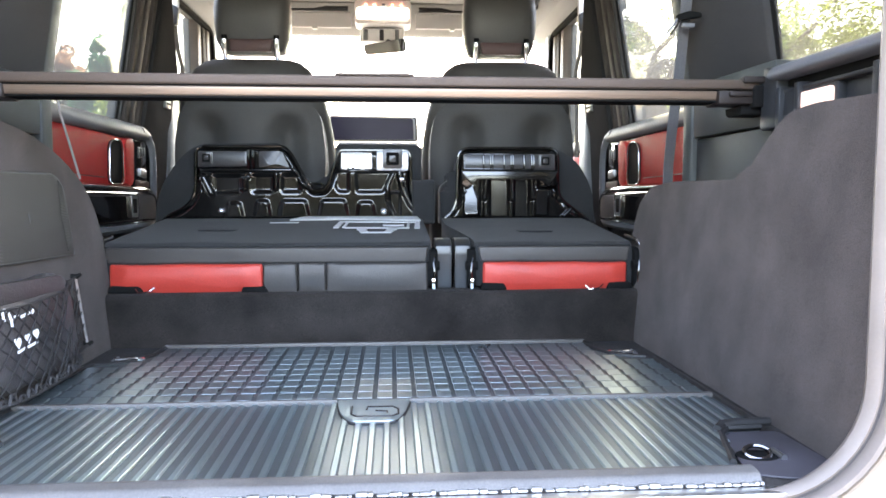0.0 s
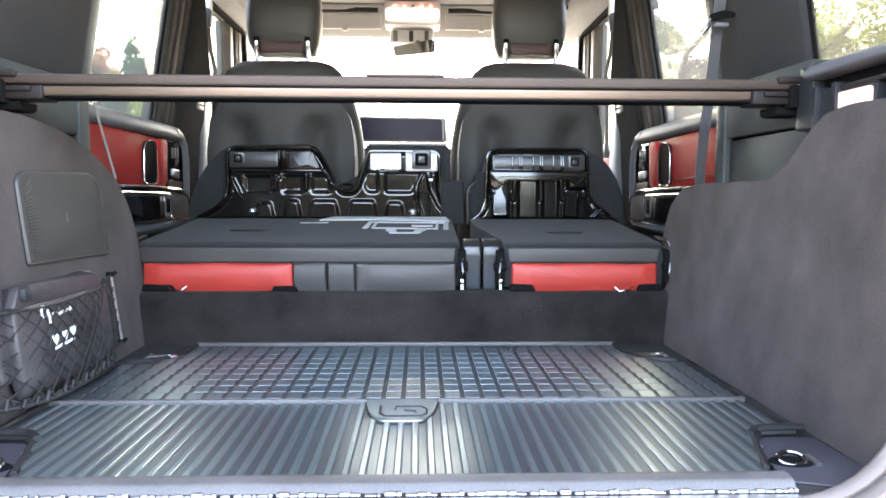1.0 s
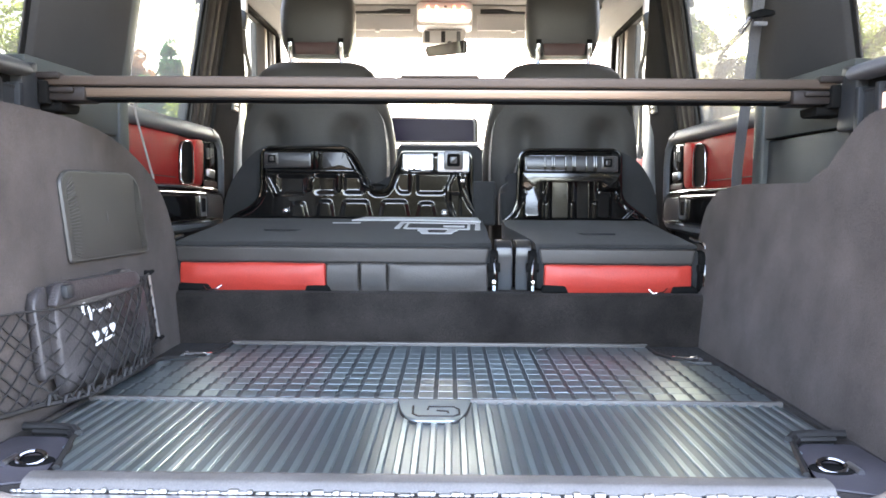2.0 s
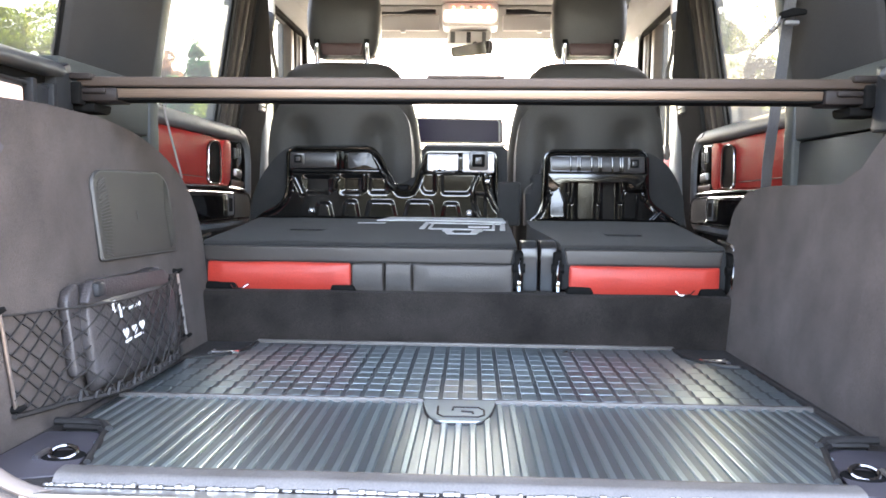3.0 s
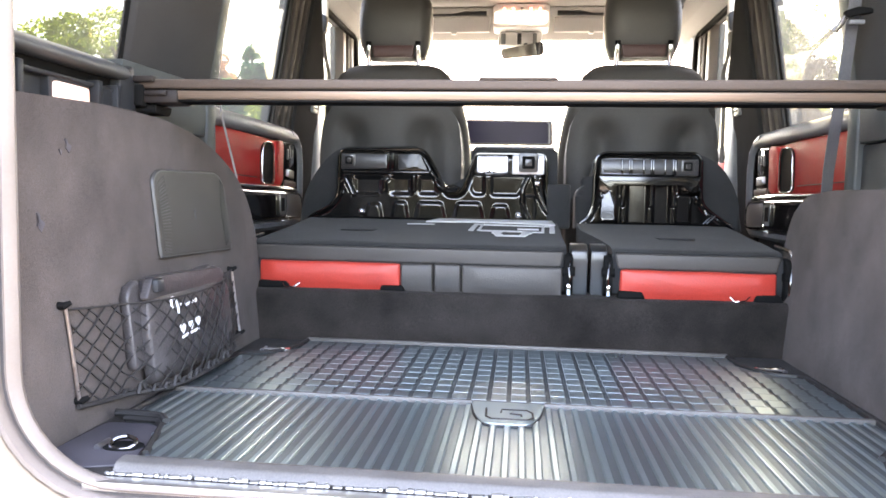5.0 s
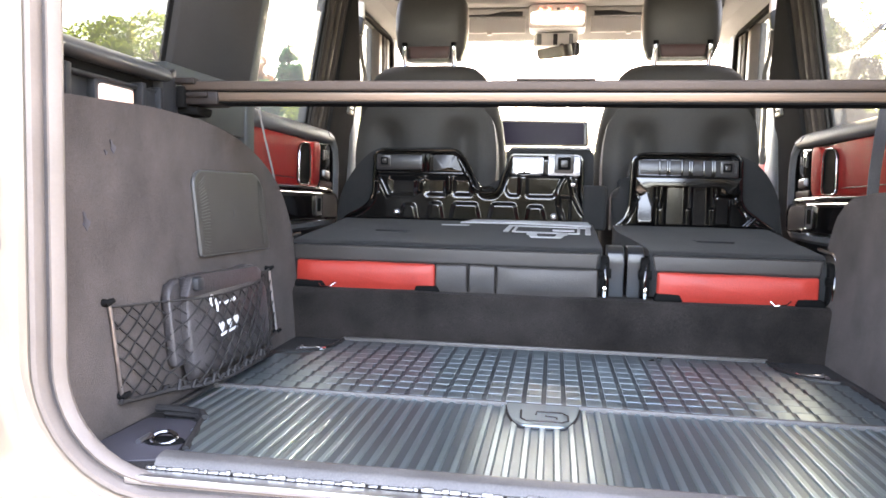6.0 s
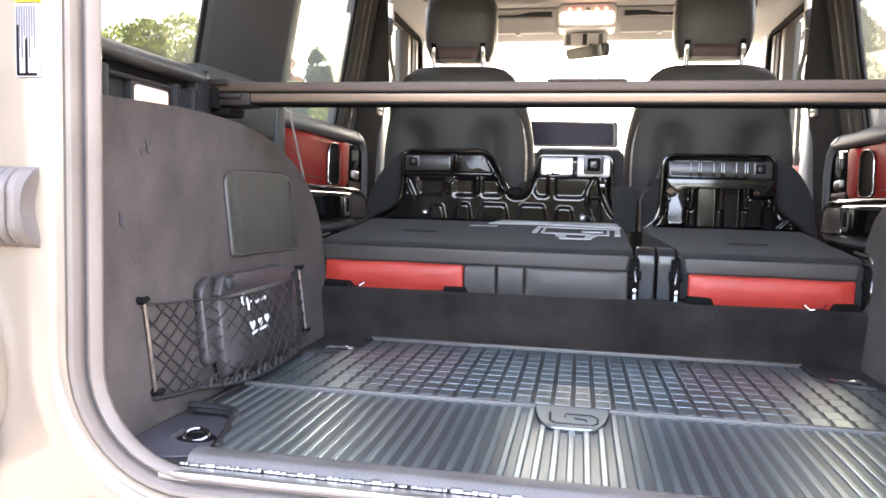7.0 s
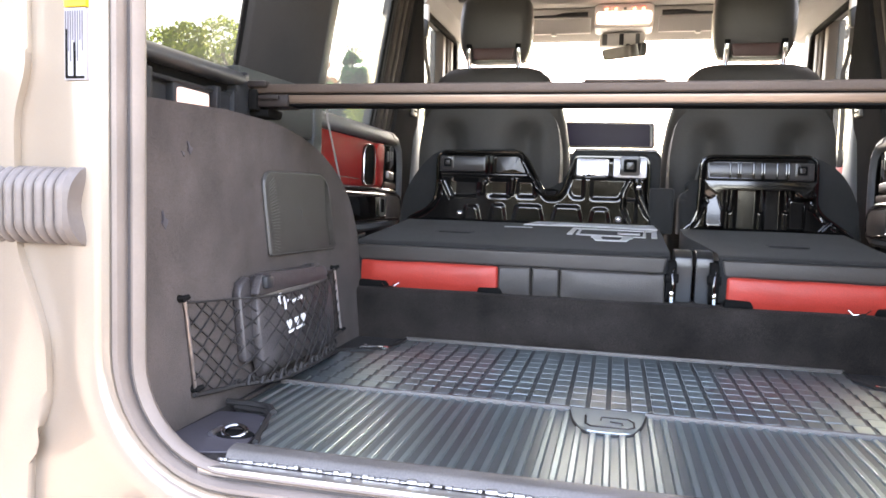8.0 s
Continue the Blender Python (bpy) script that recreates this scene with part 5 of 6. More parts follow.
def inside(poly, x, z):
    """Signed distance to a polygon, negative within it, for arrays of points."""
    near = np.full(x.shape, 1e9)
    odd = np.zeros(x.shape, bool)
    for (ax, az), (bx, bz) in zip(poly, poly[1:] + poly[:1]):
        ex, ez = bx - ax, bz - az
        f = np.clip(((x - ax) * ex + (z - az) * ez) / max(ex * ex + ez * ez, 1e-12), 0, 1)
        near = np.minimum(near, np.hypot(x - ax - f * ex, z - az - f * ez))
        cross = (az > z) != (bz > z)
        at = ax + (z - az) * ex / (ez if abs(ez) > 1e-9 else 1e-9)
        odd ^= cross & (x < at)
    return np.where(odd, -near, near)


def ease(v, soft):
    """1 well within a shape, 0 outside, with a rounded flank as wide as soft."""
    t = np.clip(0.5 - v / soft, 0, 1)
    return t * t * (3 - 2 * t)


def pan(t, edge, radii, fields, ridges):
    """A pressed steel pan: fields are (corners, lift, flank, tilt), ridges are (points, radius, lift)."""
    edge = rounded(edge, radii, 4)
    xs = np.arange(min(p[0] for p in edge), max(p[0] for p in edge), 0.0022)
    zs = np.arange(min(p[1] for p in edge), max(p[1] for p in edge), 0.0022)
    x, z = np.meshgrid(xs, zs)
    rim = inside(edge, x, z)
    lift = 0.010 * ease(-rim - 0.010, 0.010) * -1 + 0.010
    for corners, up, soft, tilt in fields:
        poly = rounded(corners, 0.008, 3)
        mid = sum(p[1] for p in corners) / len(corners)
        lift = lift + ease(inside(poly, x, z), soft) * (up - tilt * (z - mid))
    for points, r, up in ridges:
        near = np.full(x.shape, 1e9)
        for (ax, az), (bx, bz) in zip(points, points[1:]):
            ex, ez = bx - ax, bz - az
            f = np.clip(((x - ax) * ex + (z - az) * ez) / (ex * ex + ez * ez), 0, 1)
            near = np.minimum(near, np.hypot(x - ax - f * ex, z - az - f * ez))
        lift = lift + up * np.sqrt(np.clip(1 - (near / r) ** 2, 0, 1))
    keep = rim < 0.001
    bm = bmesh.new()
    verts = {}
    for r in range(len(zs)):
        for c in range(len(xs)):
            if keep[r, c]:
                verts[r, c] = bm.verts.new((xs[c], 1.2105 - lift[r, c], zs[r]))
    for r in range(len(zs) - 1):
        for c in range(len(xs) - 1):
            q = [(r, c), (r, c + 1), (r + 1, c + 1), (r + 1, c)]
            if all(k in verts for k in q):
                bm.faces.new([verts[k] for k in q]).smooth = True
    base = part("seat_pan", bm, GLOSS_BLACK, t, "glossy black pressed steel pan")
    base.modifiers.new("thick", "SOLIDIFY").thickness = 0.002
    part("pan_rim", tube([(px, 1.2015, pz) for px, pz in edge], 0.0048, 8, True), GLOSS_BLACK, base)
    return base


def plate(base, outline, y=1.190, m=GLOSS_BLACK, name="pan_plate", label="", tilt=0.12):
    """A flat plate on the pan that leans back at its top."""
    low = min(z for _, z in outline)
    bm = prism(rounded(outline, 0.005, 3), "y", y, 1.204, 0.0025, 2)
    for v in bm.verts:
        v.co.y += (v.co.z - low) * tilt
    return part(name, bm, m, base, label)


def box(x0, x1, z0, z1):
    return [(x0, z0), (x0, z1), (x1, z1), (x1, z0)]


def socket(base, cx, cz, r, m=GLOSS_BLACK):
    for k, y, mm, nm in ((1.0, 1.188, m, "latch_frame"), (0.66, 1.1865, BLACK, "latch_hole"), (0.34, 1.185, m, "latch_core")):
        a = r * k
        part(nm, prism(rounded(box(cx - a, cx + a, cz - a, cz + a), a * 0.3, 3), "y", y, 1.20, 0.001), mm, base)


FIELDS_A = [
    (box(-0.464, -0.388, 0.328, 0.376), -0.005, 0.018, 0.0), (box(-0.358, -0.300, 0.330, 0.378), -0.005, 0.018, 0.0), (box(-0.276, -0.226, 0.331, 0.378), -0.006, 0.018, 0.0),
    ([(-0.130, 0.345), (-0.132, 0.390), (-0.092, 0.390), (-0.092, 0.331), (-0.120, 0.331)], -0.005, 0.014, 0.0), ([(-0.070, 0.330), (-0.071, 0.388), (0.034, 0.388), (0.004, 0.330)], -0.005, 0.014, 0.0),
    ([(-0.436, 0.242), (-0.424, 0.300), (-0.392, 0.300), (-0.380, 0.242)], 0.008, 0.012, -0.02), ([(-0.356, 0.242), (-0.346, 0.306), (-0.316, 0.306), (-0.306, 0.242)], 0.008, 0.012, -0.02),
    ([(-0.290, 0.242), (-0.276, 0.306), (-0.212, 0.306), (-0.198, 0.242)], 0.008, 0.012, -0.02), ([(-0.180, 0.242), (-0.166, 0.307), (-0.104, 0.307), (-0.090, 0.242)], 0.008, 0.012, -0.02),
    ([(-0.074, 0.242), (-0.062, 0.302), (-0.028, 0.302), (-0.014, 0.242)], 0.007, 0.012, -0.02),
    (box(0.022, 0.052, 0.255, 0.330), -0.007, 0.010, 0.0),
]
RIDGES_A = [
    ([(-0.490, 0.370), (-0.469, 0.327)], 0.0075, 0.010), ([(-0.505, 0.330), (-0.530, 0.298), (-0.575, 0.276)], 0.007, 0.007), ([(-0.378, 0.340), (-0.376, 0.366), (-0.368, 0.372)], 0.006, 0.007),
    ([(-0.292, 0.340), (-0.292, 0.380)], 0.0065, 0.008), ([(-0.262, 0.432), (-0.222, 0.360), (-0.204, 0.343)], 0.008, 0.008), ([(-0.122, 0.430), (-0.146, 0.356), (-0.158, 0.342)], 0.009, 0.010),
    ([(0.050, 0.382), (0.058, 0.340), (0.080, 0.296), (0.112, 0.262)], 0.008, 0.009), ([(0.034, 0.388), (0.016, 0.350), (0.016, 0.310), (0.034, 0.262)], 0.006, 0.006),
    ([(-0.500, 0.391), (-0.250, 0.391)], 0.006, 0.005), ([(-0.112, 0.390), (0.074, 0.388)], 0.005, 0.004),
]
pa = pan(seat_a, [(-0.615, 0.246), (-0.584, 0.268), (-0.547, 0.284), (-0.520, 0.312), (-0.512, 0.340), (-0.510, 0.455), (-0.270, 0.457), (-0.250, 0.436), (-0.200, 0.345), (-0.190, 0.333), (-0.163, 0.333), (-0.148, 0.352), (-0.116, 0.447), (0.080, 0.447), (0.084, 0.320), (0.126, 0.252), (0.126, 0.246)], [0, 0.02, 0.03, 0.03, 0.02, 0.022, 0.02, 0.02, 0.01, 0.01, 0.01, 0.01, 0.01, 0.02, 0.03, 0.005, 0], FIELDS_A, RIDGES_A)
plate(pa, [(-0.503, 0.398), (-0.503, 0.443), (-0.370, 0.443), (-0.370, 0.402)], 1.191, PANEL_STEEL, "latch_plate", "satin black latch plate", 0.06)
plate(pa, [(-0.337, 0.398), (-0.337, 0.443), (-0.276, 0.443), (-0.253, 0.397), (-0.272, 0.402), (-0.290, 0.409), (-0.306, 0.404)], 1.191, PANEL_STEEL, "latch_plate", "satin black latch plate", 0.06)
socket(pa, -0.479, 0.424, 0.017, PANEL_STEEL)
for x in (-0.366, -0.353):
    part("plate_rib", tube([(x, 1.190, 0.396), (x, 1.188, 0.425), (x, 1.191, 0.445)], 0.0040, 6), GLOSS_BLACK, pa)
# the brightness of a sky reflection is put into these two plates' finish
plate(pa, [(-0.113, 0.394), (-0.113, 0.442), (-0.026, 0.442), (-0.026, 0.394), (-0.062, 0.394), (-0.072, 0.400), (-0.086, 0.400), (-0.094, 0.393)], 1.190, GLARE_STEEL, "glare_plate", "steel plate with its sky reflection put into a bright finish")
plate(pa, box(-0.014, 0.076, 0.390, 0.446), 1.190, SATIN, "satin_plate", "steel plate in pale grey for its sky reflection")
socket(pa, 0.031, 0.423, 0.027, PANEL_STEEL)
part("notch_bracket", tube([(-0.200, 1.188, 0.352), (-0.194, 1.184, 0.337), (-0.168, 1.184, 0.337), (-0.162, 1.188, 0.350), (-0.172, 1.186, 0.353), (-0.190, 1.186, 0.353)], 0.0040, 8, True), GLOSS_BLACK, pa)
for x, z in ((-0.443, 0.277), (0.006, 0.275)):
    part("bolt", tube([(x, 1.206, z), (x, 1.190, z), (x, 1.187, z)], [0.011, 0.008, 0.004], 12), CHROME, pa, "bright bolt")
part("strut_clip", block(0.048, 0.066, 1.188, 1.20, 0.358, 0.372, 0.004), DARK_CHROME, pa)
part("pivot_ring", tube([(-0.503 + 0.006 * math.cos(a), 1.194, 0.369 + 0.006 * math.sin(a)) for a in np.linspace(0, 2 * math.pi, 12, endpoint=False)], 0.0016, 6, True), DARK_CHROME, pa)

FIELDS_B = [
    (box(0.306, 0.360, 0.250, 0.372), -0.008, 0.010, 0.03), (box(0.376, 0.420, 0.250, 0.372), -0.008, 0.010, 0.03), (box(0.446, 0.490, 0.340, 0.372), -0.008, 0.008, 0.0),
    ([(0.233, 0.264), (0.234, 0.350), (0.258, 0.352), (0.274, 0.310), (0.274, 0.264)], 0.006, 0.006, 0.14), (box(0.437, 0.475, 0.262, 0.342), 0.006, 0.006, 0.0), (box(0.278, 0.290, 0.250, 0.372), -0.006, 0.006, 0.0),
]
RIDGES_B = [
    ([(0.292, 0.310), (0.297, 0.372)], 0.006, 0.007), ([(0.369, 0.310), (0.369, 0.372)], 0.006, 0.007), ([(0.430, 0.312), (0.426, 0.372)], 0.006, 0.007),
    ([(0.224, 0.318), (0.210, 0.286), (0.190, 0.262)], 0.008, 0.008), ([(0.498, 0.330), (0.530, 0.288), (0.575, 0.264)], 0.008, 0.008), ([(0.224, 0.340), (0.229, 0.352), (0.234, 0.330)], 0.004, 0.006), ([(0.498, 0.316), (0.490, 0.322), (0.490, 0.350)], 0.005, 0.006),
]
pb = pan(seat_b, [(0.178, 0.246), (0.180, 0.258), (0.199, 0.272), (0.213, 0.305), (0.217, 0.440), (0.236, 0.453), (0.484, 0.455), (0.501, 0.440), (0.504, 0.314), (0.592, 0.252), (0.592, 0.246)], [0, 0.01, 0.015, 0.02, 0.012, 0.015, 0.015, 0.012, 0.03, 0.01, 0], FIELDS_B, RIDGES_B)
plate(pb, box(0.231, 0.492, 0.393, 0.437), 1.188, PANEL_STEEL, "latch_plate", "satin black latch plate", 0.10)
for x in (0.287, 0.307, 0.313, 0.345, 0.365, 0.371, 0.402, 0.424, 0.430):
    part("plate_rib", tube([(x, 1.186, 0.394), (x, 1.185, 0.415), (x, 1.190, 0.437)], 0.0026, 6), GLOSS_BLACK, pb)
part("plate_edge", tube([(0.232, 1.187, 0.420), (0.236, 1.186, 0.396), (0.428, 1.186, 0.393)], 0.0022, 6), GLOSS_BLACK, pb)
socket(pb, 0.463, 0.418, 0.018, PANEL_STEEL)
bar = [(0.224, 0.350), (0.222, 0.391), (0.499, 0.391), (0.497, 0.350), (0.478, 0.346), (0.466, 0.350), (0.448, 0.366), (0.280, 0.366), (0.262, 0.358), (0.250, 0.345), (0.238, 0.342)]
part("cross_bar", prism(rounded(bar, 0.005, 3), "y", 1.176, 1.204, 0.005, 3), GLOSS_BLACK, pb)
for x in (0.512, 0.521):
    part("leg_bead", tube([(x, 1.198, 0.262), (x + 0.022, 1.198, 0.285)], 0.0028, 6), GLOSS_BLACK, pb)


# ---- front seats ----
def front_seat(cx):
    t = thing("front_seat", (cx, 1.55, -0.2), "grey leather front seat with high head restraint", "car seat", group="front seats")
    rows = ((0.10, 0.235, 1.62, 0.09), (0.25, 0.240, 1.61, 0.08), (0.40, 0.240, 1.60, 0.075), (0.50, 0.234, 1.575, 0.075), (0.56, 0.226, 1.53, 0.085), (0.60, 0.218, 1.505, 0.085), (0.66, 0.196, 1.495, 0.075), (0.705, 0.172, 1.497, 0.065), (0.728, 0.145, 1.50, 0.052), (0.738, 0.115, 1.503, 0.035), (0.741, 0.06, 1.505, 0.015))
    part("backrest", loft([oval(cx, y, z + (0.006 if z > 0.55 else 0), hx * 1.04, hy, 3.2, 36) for z, hx, y, hy in rows]), LEATHER, t, "grey leather backrest")
    shell = rounded([(cx - 0.222, 0.14), (cx - 0.228, 0.47), (cx - 0.214, 0.570), (cx - 0.165, 0.618), (cx + 0.165, 0.618), (cx + 0.214, 0.570), (cx + 0.228, 0.47), (cx + 0.222, 0.14)], [0, 0.05, 0.06, 0.07, 0.07, 0.06, 0.05, 0], 6)
    bm = gridded(prism(shell, "y", 1.372, 1.54, 0.022, 4), (0, 2), 0.014)
    for v in bm.verts:
        dx = abs(v.co.x - cx)
        v.co.y += 0.9 * dx ** 2 + 0.04 * max(0, v.co.z - 0.45)
        if v.co.y < 1.43:
            # scooped hollows for the knees
            a = math.exp(-((dx - 0.118) / 0.045) ** 2)
            b = min(1, max(0, (0.585 - v.co.z) / 0.08))
            v.co.y += 0.045 * a * b * b * (3 - 2 * b)
    part("back_shell", bm, LEATHER_DARK, t, "dark leather covered seat shell")
    part("seat_base", loft([oval(cx, 1.80, z, hx, hy, 4, 24) for z, hx, hy in ((-0.18, 0.22, 0.25), (0.02, 0.245, 0.28), (0.09, 0.24, 0.275), (0.12, 0.20, 0.24))]), LEATHER, t)
    part("shell_seam", tube([(cx - 0.214, 1.418, 0.30), (cx - 0.214, 1.418, 0.50), (cx - 0.195, 1.415, 0.58)], 0.002, 5), BLACK, t)
    rows = ((0.762, 0.078, 1.515, 0.030), (0.768, 0.098, 1.513, 0.045), (0.80, 0.111, 1.510, 0.056), (0.85, 0.117, 1.507, 0.062), (0.90, 0.118, 1.506, 0.062), (0.945, 0.113, 1.508, 0.056), (0.975, 0.098, 1.512, 0.045), (0.987, 0.070, 1.516, 0.028), (0.990, 0.03, 1.518, 0.012))
    rest = part("head_restraint", loft([oval(cx, y, z, hx, hy, 3.6, 32) for z, hx, y, hy in rows]), LEATHER, t, "grey leather head restraint")
    part("restraint_insert", prism(rounded([(cx - 0.062, 0.763), (cx - 0.068, 0.800), (cx + 0.068, 0.800), (cx + 0.062, 0.763)], 0.006, 3), "y", 1.446, 1.47, 0.004), RED_DARK, rest, "dark red leather base")
    for s in (-1, 1):
        part("post", tube([(cx + s * 0.079, 1.452, 0.80), (cx + s * 0.079, 1.452, 0.775), (cx + s * 0.079, 1.468, 0.735)], 0.0075, 10), CHROME, rest, "chrome post")
        part("post_sleeve", tube([(cx + s * 0.079, 1.449, 0.812), (cx + s * 0.079, 1.450, 0.800)], 0.0085, 10), BLACK, rest)
    return t


front_seat(-0.403)
front_seat(0.375)

# ---- seat belts of the rear seats ----
belt = thing("seat_belt", (0.68, 0.74, 0.5), "grey seat belt strap with black buckle tongue", "seat belt")
part("strap", ribbon([(0.555, 0.565, 1.08), (0.585, 0.555, 0.86), (0.600, 0.550, 0.70), (0.608, 0.600, 0.561), (0.620, 0.660, 0.456), (0.638, 0.720, 0.39), (0.652, 0.765, 0.25)], (0.013, 0.006, 0.0), 0.0016), STRAP, belt)
tongue = thing("belt_tongue", (0.60, 0.545, 0.66), "black belt tongue clipped to the strap", "belt tongue")
part("grip", prism(rounded([(0.580, 0.656), (0.577, 0.668), (0.600, 0.675), (0.624, 0.672), (0.626, 0.664), (0.604, 0.662)], 0.003, 3), "y", 0.536, 0.549, 0.003, 2), BLACK, tongue)
part("tongue_blade", tube([(0.581, 0.542, 0.662), (0.570, 0.542, 0.646), (0.560, 0.542, 0.634), (0.566, 0.542, 0.631), (0.577, 0.542, 0.646), (0.586, 0.542, 0.658)], 0.0022, 6), CHROME, tongue)
part("strap_loop", block(0.588, 0.613, 0.538, 0.548, 0.645, 0.653, 0.002), STRAP, tongue)
beltl = thing("seat_belt", (-0.68, 0.72, 0.5), "thin grey seat belt strap seen on edge", "seat belt")
part("strap", ribbon([(-0.600, 0.690, 1.08), (-0.630, 0.690, 0.90), (-0.648, 0.695, 0.72), (-0.662, 0.71, 0.58), (-0.690, 0.80, 0.50), (-0.695, 0.90, 0.36)], (0.001, 0.003, 0.0), 0.0014), STRAP_LIT, beltl)


# ---- outside: trees and wall ----
def tree(x, y, h, r, seed, leaf, label, leaves=5200, crown0=0.25, fill=1.0):
    rn = random.Random(seed)
    t = thing("tree", (x, y, GROUND_Z), label, "tree", group="trees outside")
    path = [(x + rn.uniform(-.1, .1) * i, y + rn.uniform(-.1, .1) * i, GROUND_Z + h * 0.8 * i / 6) for i in range(7)]
    bm = tube(path, [min(0.035 * h, 0.3 * r) * (1 - 0.13 * i) for i in range(7)], 10)
    tips = []
    for i in range(12):
        z = rn.uniform(crown0, 0.8) * h
        a = rn.uniform(0, 2 * math.pi)
        p0 = Vector(path[min(6, int(z / (h * 0.8) * 6))])
        p0.z = GROUND_Z + z * 0.9
        p1 = p0 + Vector((math.cos(a), math.sin(a), rn.uniform(0.2, 0.7))) * r * rn.uniform(0.5, 0.95)
        tips.append(p1)
        tips.append((p0 + p1) / 2)
        tube([p0, (p0 + p1) / 2 + Vector((0, 0, 0.05 * h)), p1], [0.006 * h, 0.004 * h, 0.0012 * h], 6, False, bm)
    part("trunk", bm, BARK, t)
    clumps = []
    for i in range(46):
        b = rn.choice(tips)
        clumps.append((b + Vector((rn.gauss(0, 1), rn.gauss(0, 1), rn.gauss(0, 1))) * r * 0.30, rn.uniform(0.18, 0.42) * r * fill))
    verts, faces = [], []
    for i in range(leaves * 4):
        c, cr = rn.choice(clumps)
        d = Vector((rn.gauss(0, 1), rn.gauss(0, 1), rn.gauss(0, 1))).normalized()
        p = c + d * cr * rn.uniform(0.4, 1.0) ** 0.5
        size = rn.uniform(0.03, 0.075) * (0.6 + 0.2 * r)
        u = Vector((rn.gauss(0, 1), rn.gauss(0, 1), rn.gauss(0, 1))).normalized()
        w = u.orthogonal().normalized()
        k = len(verts)
        verts += [p - u * size, p + w * size * 0.55 + d * size * 0.2, p + u * size, p - w * size * 0.55 + d * size * 0.2]
        faces.append((k, k + 1, k + 2, k + 3))
    me = bpy.data.meshes.new("crown")
    me.from_pydata([v - Vector((x, y, GROUND_Z)) for v in verts], [], faces)
    me.materials.append(leaf)
    ob = new("crown", me)
    ob.parent = t
    return t


GREEN = "bright green leafy tree beyond the car park"
tree(-8.05, 12.8, 4.75, 1.15, 1, LEAF, GREEN, 13000, 0.12, 1.35)
tree(-9.6, 13.6, 3.9, 0.95, 12, LEAF, GREEN, 9000, 0.12, 1.35)
tree(-8.75, 14.0, 4.7, 0.95, 17, LEAF, GREEN, 9000, 0.12, 1.35)
tree(-15.0, 20.3, 5.2, 1.8, 2, LEAF, GREEN, 4200)
tree(-5.72, 15.3, 6.4, 0.25, 3, LEAF_DARK, "narrow airy green tree beyond the car park", 4200, 0.25, 2.0)
tree(-6.05, 15.3, 5.80, 0.22, 13, LEAF_DARK, "small dark green conifer beyond the car park", 4200, 0.3, 2.2)
tree(-8.9, 19.5, 6.5, 0.50, 4, LEAF_RED, "reddish leaved tree beyond the car park", 3200, 0.45)
tree(-5.3, 13.0, 3.2, 1.1, 5, LEAF, "low yellow green bush beyond the car park", 4200, 0.05)
tree(-6.65, 15.5, 5.2, 0.30, 6, LEAF_DARK, "low dark green tree beyond the car park", 4200, 0.1, 1.8)
tree(3.12, 8.0, 6.6, 0.45, 7, LEAF_GREY, "narrow ivy covered tree beside the car", 9000, 0.1, 1.3)
tree(3.3, 8.2, 3.9, 0.60, 15, LEAF_GREY, "grey green bush at the foot of the tree", 6200, 0.05)
tree(12.5, 27.0, 9.5, 3.2, 8, LEAF, GREEN)
tree(7.0, 11.2, 5.0, 1.7, 9, LEAF, GREEN, 5200, 0.1)
tree(9.6, 12.6, 5.4, 2.0, 10, LEAF, GREEN, 5200, 0.1)
tree(-13.0, 16.0, 4.0, 1.6, 11, LEAF, GREEN, 4200, 0.1)


def hedge():
    """A clipped hedge added out of view behind the camera, so that shiny parts mirror something dark."""
    rn = random.Random(31)
    verts, faces = [], []
    for i in range(11000):
        p = Vector((rn.uniform(-9, 9), -5.6 + rn.gauss(0, 0.28), GROUND_Z + rn.uniform(0.0, 1.75) + rn.gauss(0, 0.05)))
        u = Vector((rn.gauss(0, 1), rn.gauss(0, 1), rn.gauss(0, 1))).normalized() * rn.uniform(0.05, 0.11)
        w = u.orthogonal() * 0.6
        k = len(verts)
        verts += [p - u, p + w, p + u, p - w]
        faces.append((k, k + 1, k + 2, k + 3))
    me = bpy.data.meshes.new("hedge")
    me.from_pydata(verts, [], faces)
    me.materials.append(LEAF_DEEP)
    tagged(new("hedge", me), "unseen dark hedge added behind the camera for dark reflections", "hedge", kind="stuff")


hedge()
# unseen fence added to close the hedge's gaps in the reflections
fence = thing("fence", (0, -6.3, GROUND_Z), "unseen dark fence added behind the hedge for dark reflections", "fence", kind="structure")
for i in range(60):
    part("board", block(-9 + 0.3 * i, -8.72 + 0.3 * i, -6.32, -6.29, GROUND_Z, 1.02, 0.004, 1), FENCE, fence)


# ---- mat pieces: ribs and raised blocks ----
rib_mesh = {}


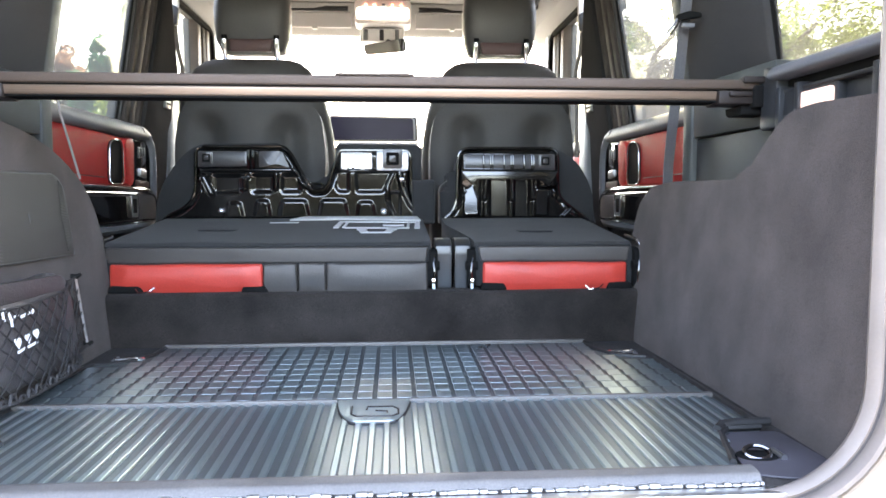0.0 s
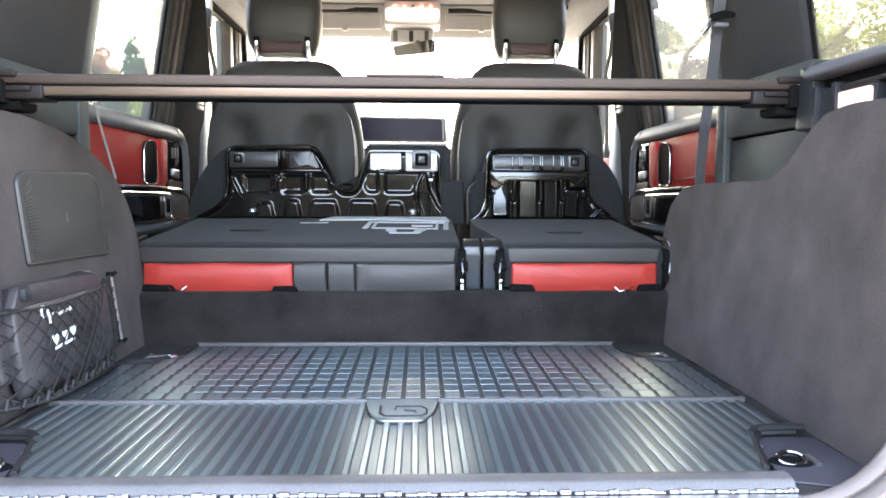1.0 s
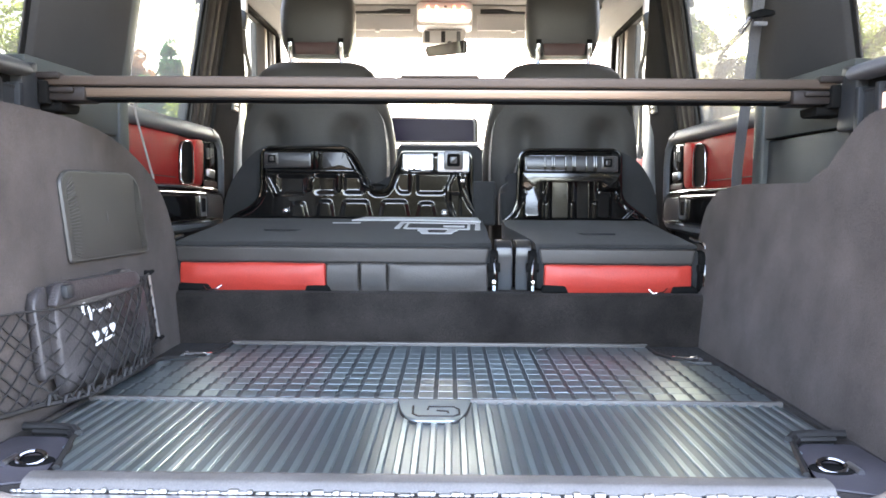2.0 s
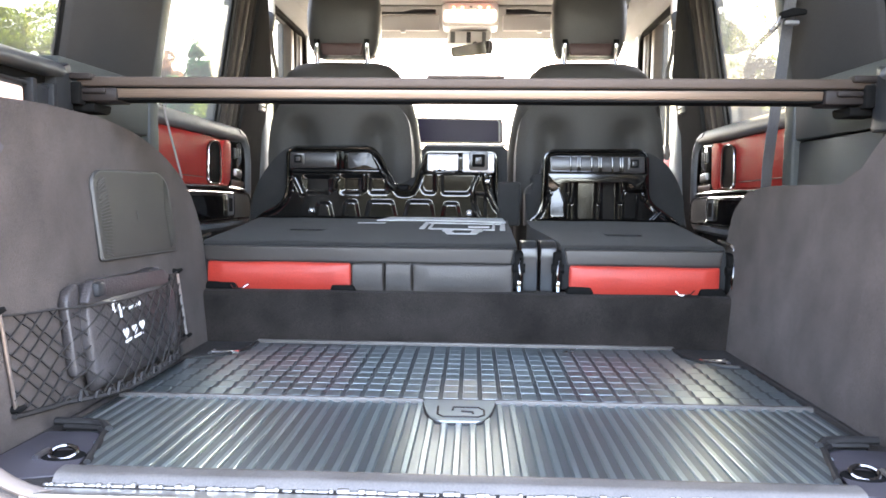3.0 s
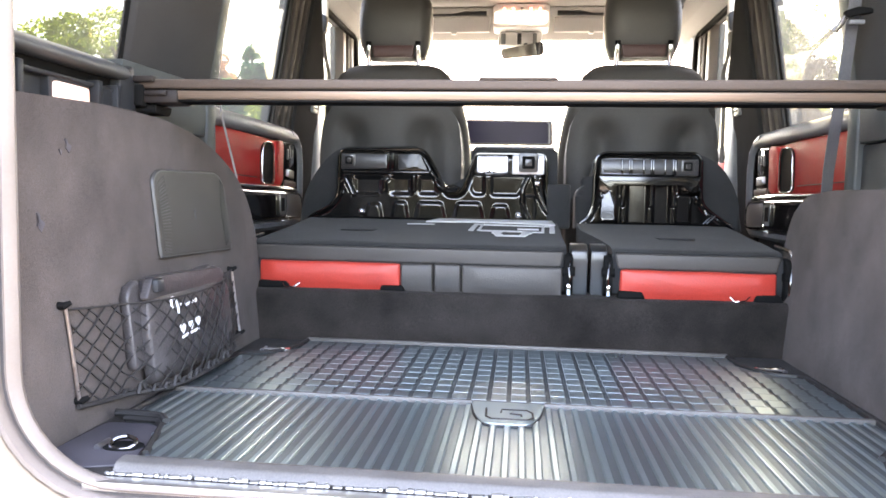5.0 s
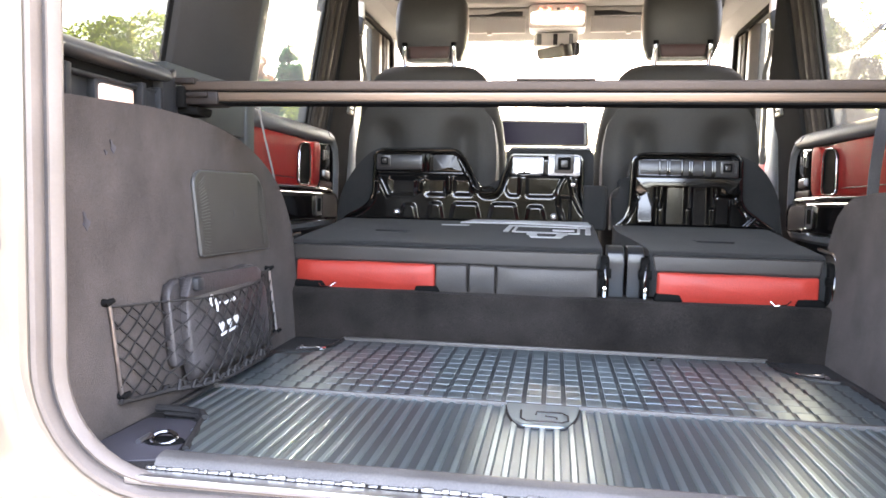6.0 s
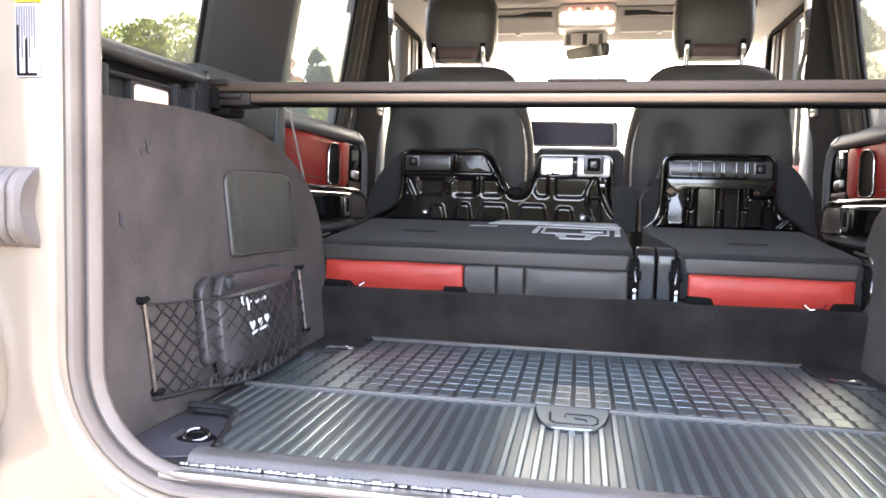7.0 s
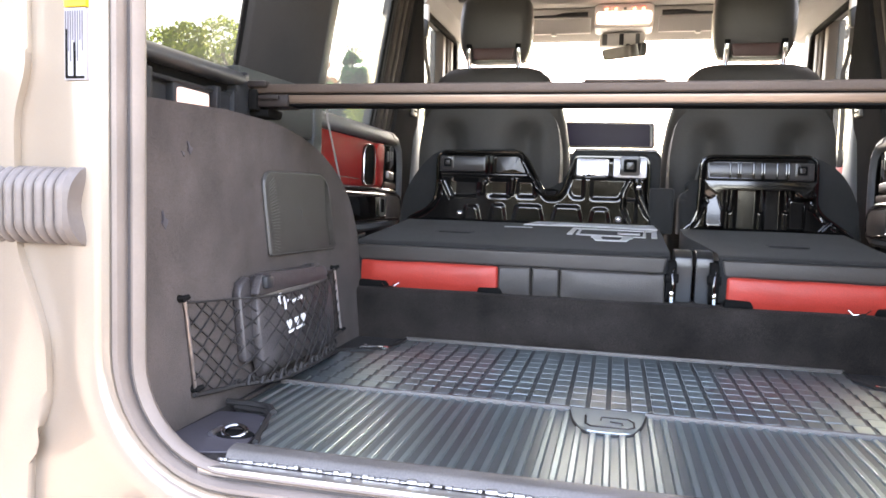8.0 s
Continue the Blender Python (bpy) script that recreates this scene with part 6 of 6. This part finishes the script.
def rib(x, y0, y1):
    key = round(y0, 3)
    if key not in rib_mesh:
        bm = prism([(-0.0050, 0.0), (-0.0036, 0.0026), (-0.0028, 0.0032), (0.0028, 0.0032), (0.0036, 0.0026), (0.0050, 0.0)], "y", y0, y1)
        bmesh.ops.recalc_face_normals(bm, faces=bm.faces)
        for f in bm.faces:
            f.smooth = False
        me = bpy.data.meshes.new("rib")
        bm.to_mesh(me)
        bm.free()
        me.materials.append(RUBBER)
        rib_mesh[key] = me
    ob = new("rib", rib_mesh[key])
    ob.parent = mat
    ob.location = (x, -0.3, 0.0052)


for i in range(-26, 27):
    x = 0.0010 + 0.0199 * i
    start = -0.040 if abs(x) < 0.430 else (0.104 if abs(x) > 0.475 else -0.03 + (abs(x) - 0.43) / 0.045 * 0.115)
    end = 0.146 if abs(x) < 0.036 else (0.19 if abs(x) < 0.048 else 0.2425)
    if abs(x) < 0.528:
        rib(x, start, end)
bm = prism([(-0.0120, -0.0125), (-0.0120, 0.0125), (0.0120, 0.0125), (0.0120, -0.0125)], "z", 0.0, 0.0017, 0.0005, 1)
for v in bm.verts:
    # each block is a low wedge that rises away from the tailgate
    if v.co.z > 0.0008:
        v.co.z += -0.0009 + (v.co.y + 0.0125) / 0.025 * 0.0030
bmesh.ops.recalc_face_normals(bm, faces=bm.faces)
for f in bm.faces:
    f.smooth = False
tread = bpy.data.meshes.new("tread_block")
bm.to_mesh(tread)
bm.free()
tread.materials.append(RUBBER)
rest = bmesh.new()
count = 0
for row in range(10):
    y = 0.287 + 0.0391 * row
    for col in range(-17, 17):
        x = 0.0166 + 0.0312 * col
        lim = 0.530 if y < 0.51 else (0.445 if y > 0.545 else 0.47)
        if abs(x) > lim - 0.012:
            continue
        if count < 300:
            ob = new("tread_block", tread)
            ob.parent = mat
            ob.location = (x, y - 0.3, 0.0052)
            count += 1
        else:
            own = bmesh.new()
            own.from_mesh(tread)
            own.transform(Matrix.Translation((x, y, 0.0052)))
            merged(rest, own)
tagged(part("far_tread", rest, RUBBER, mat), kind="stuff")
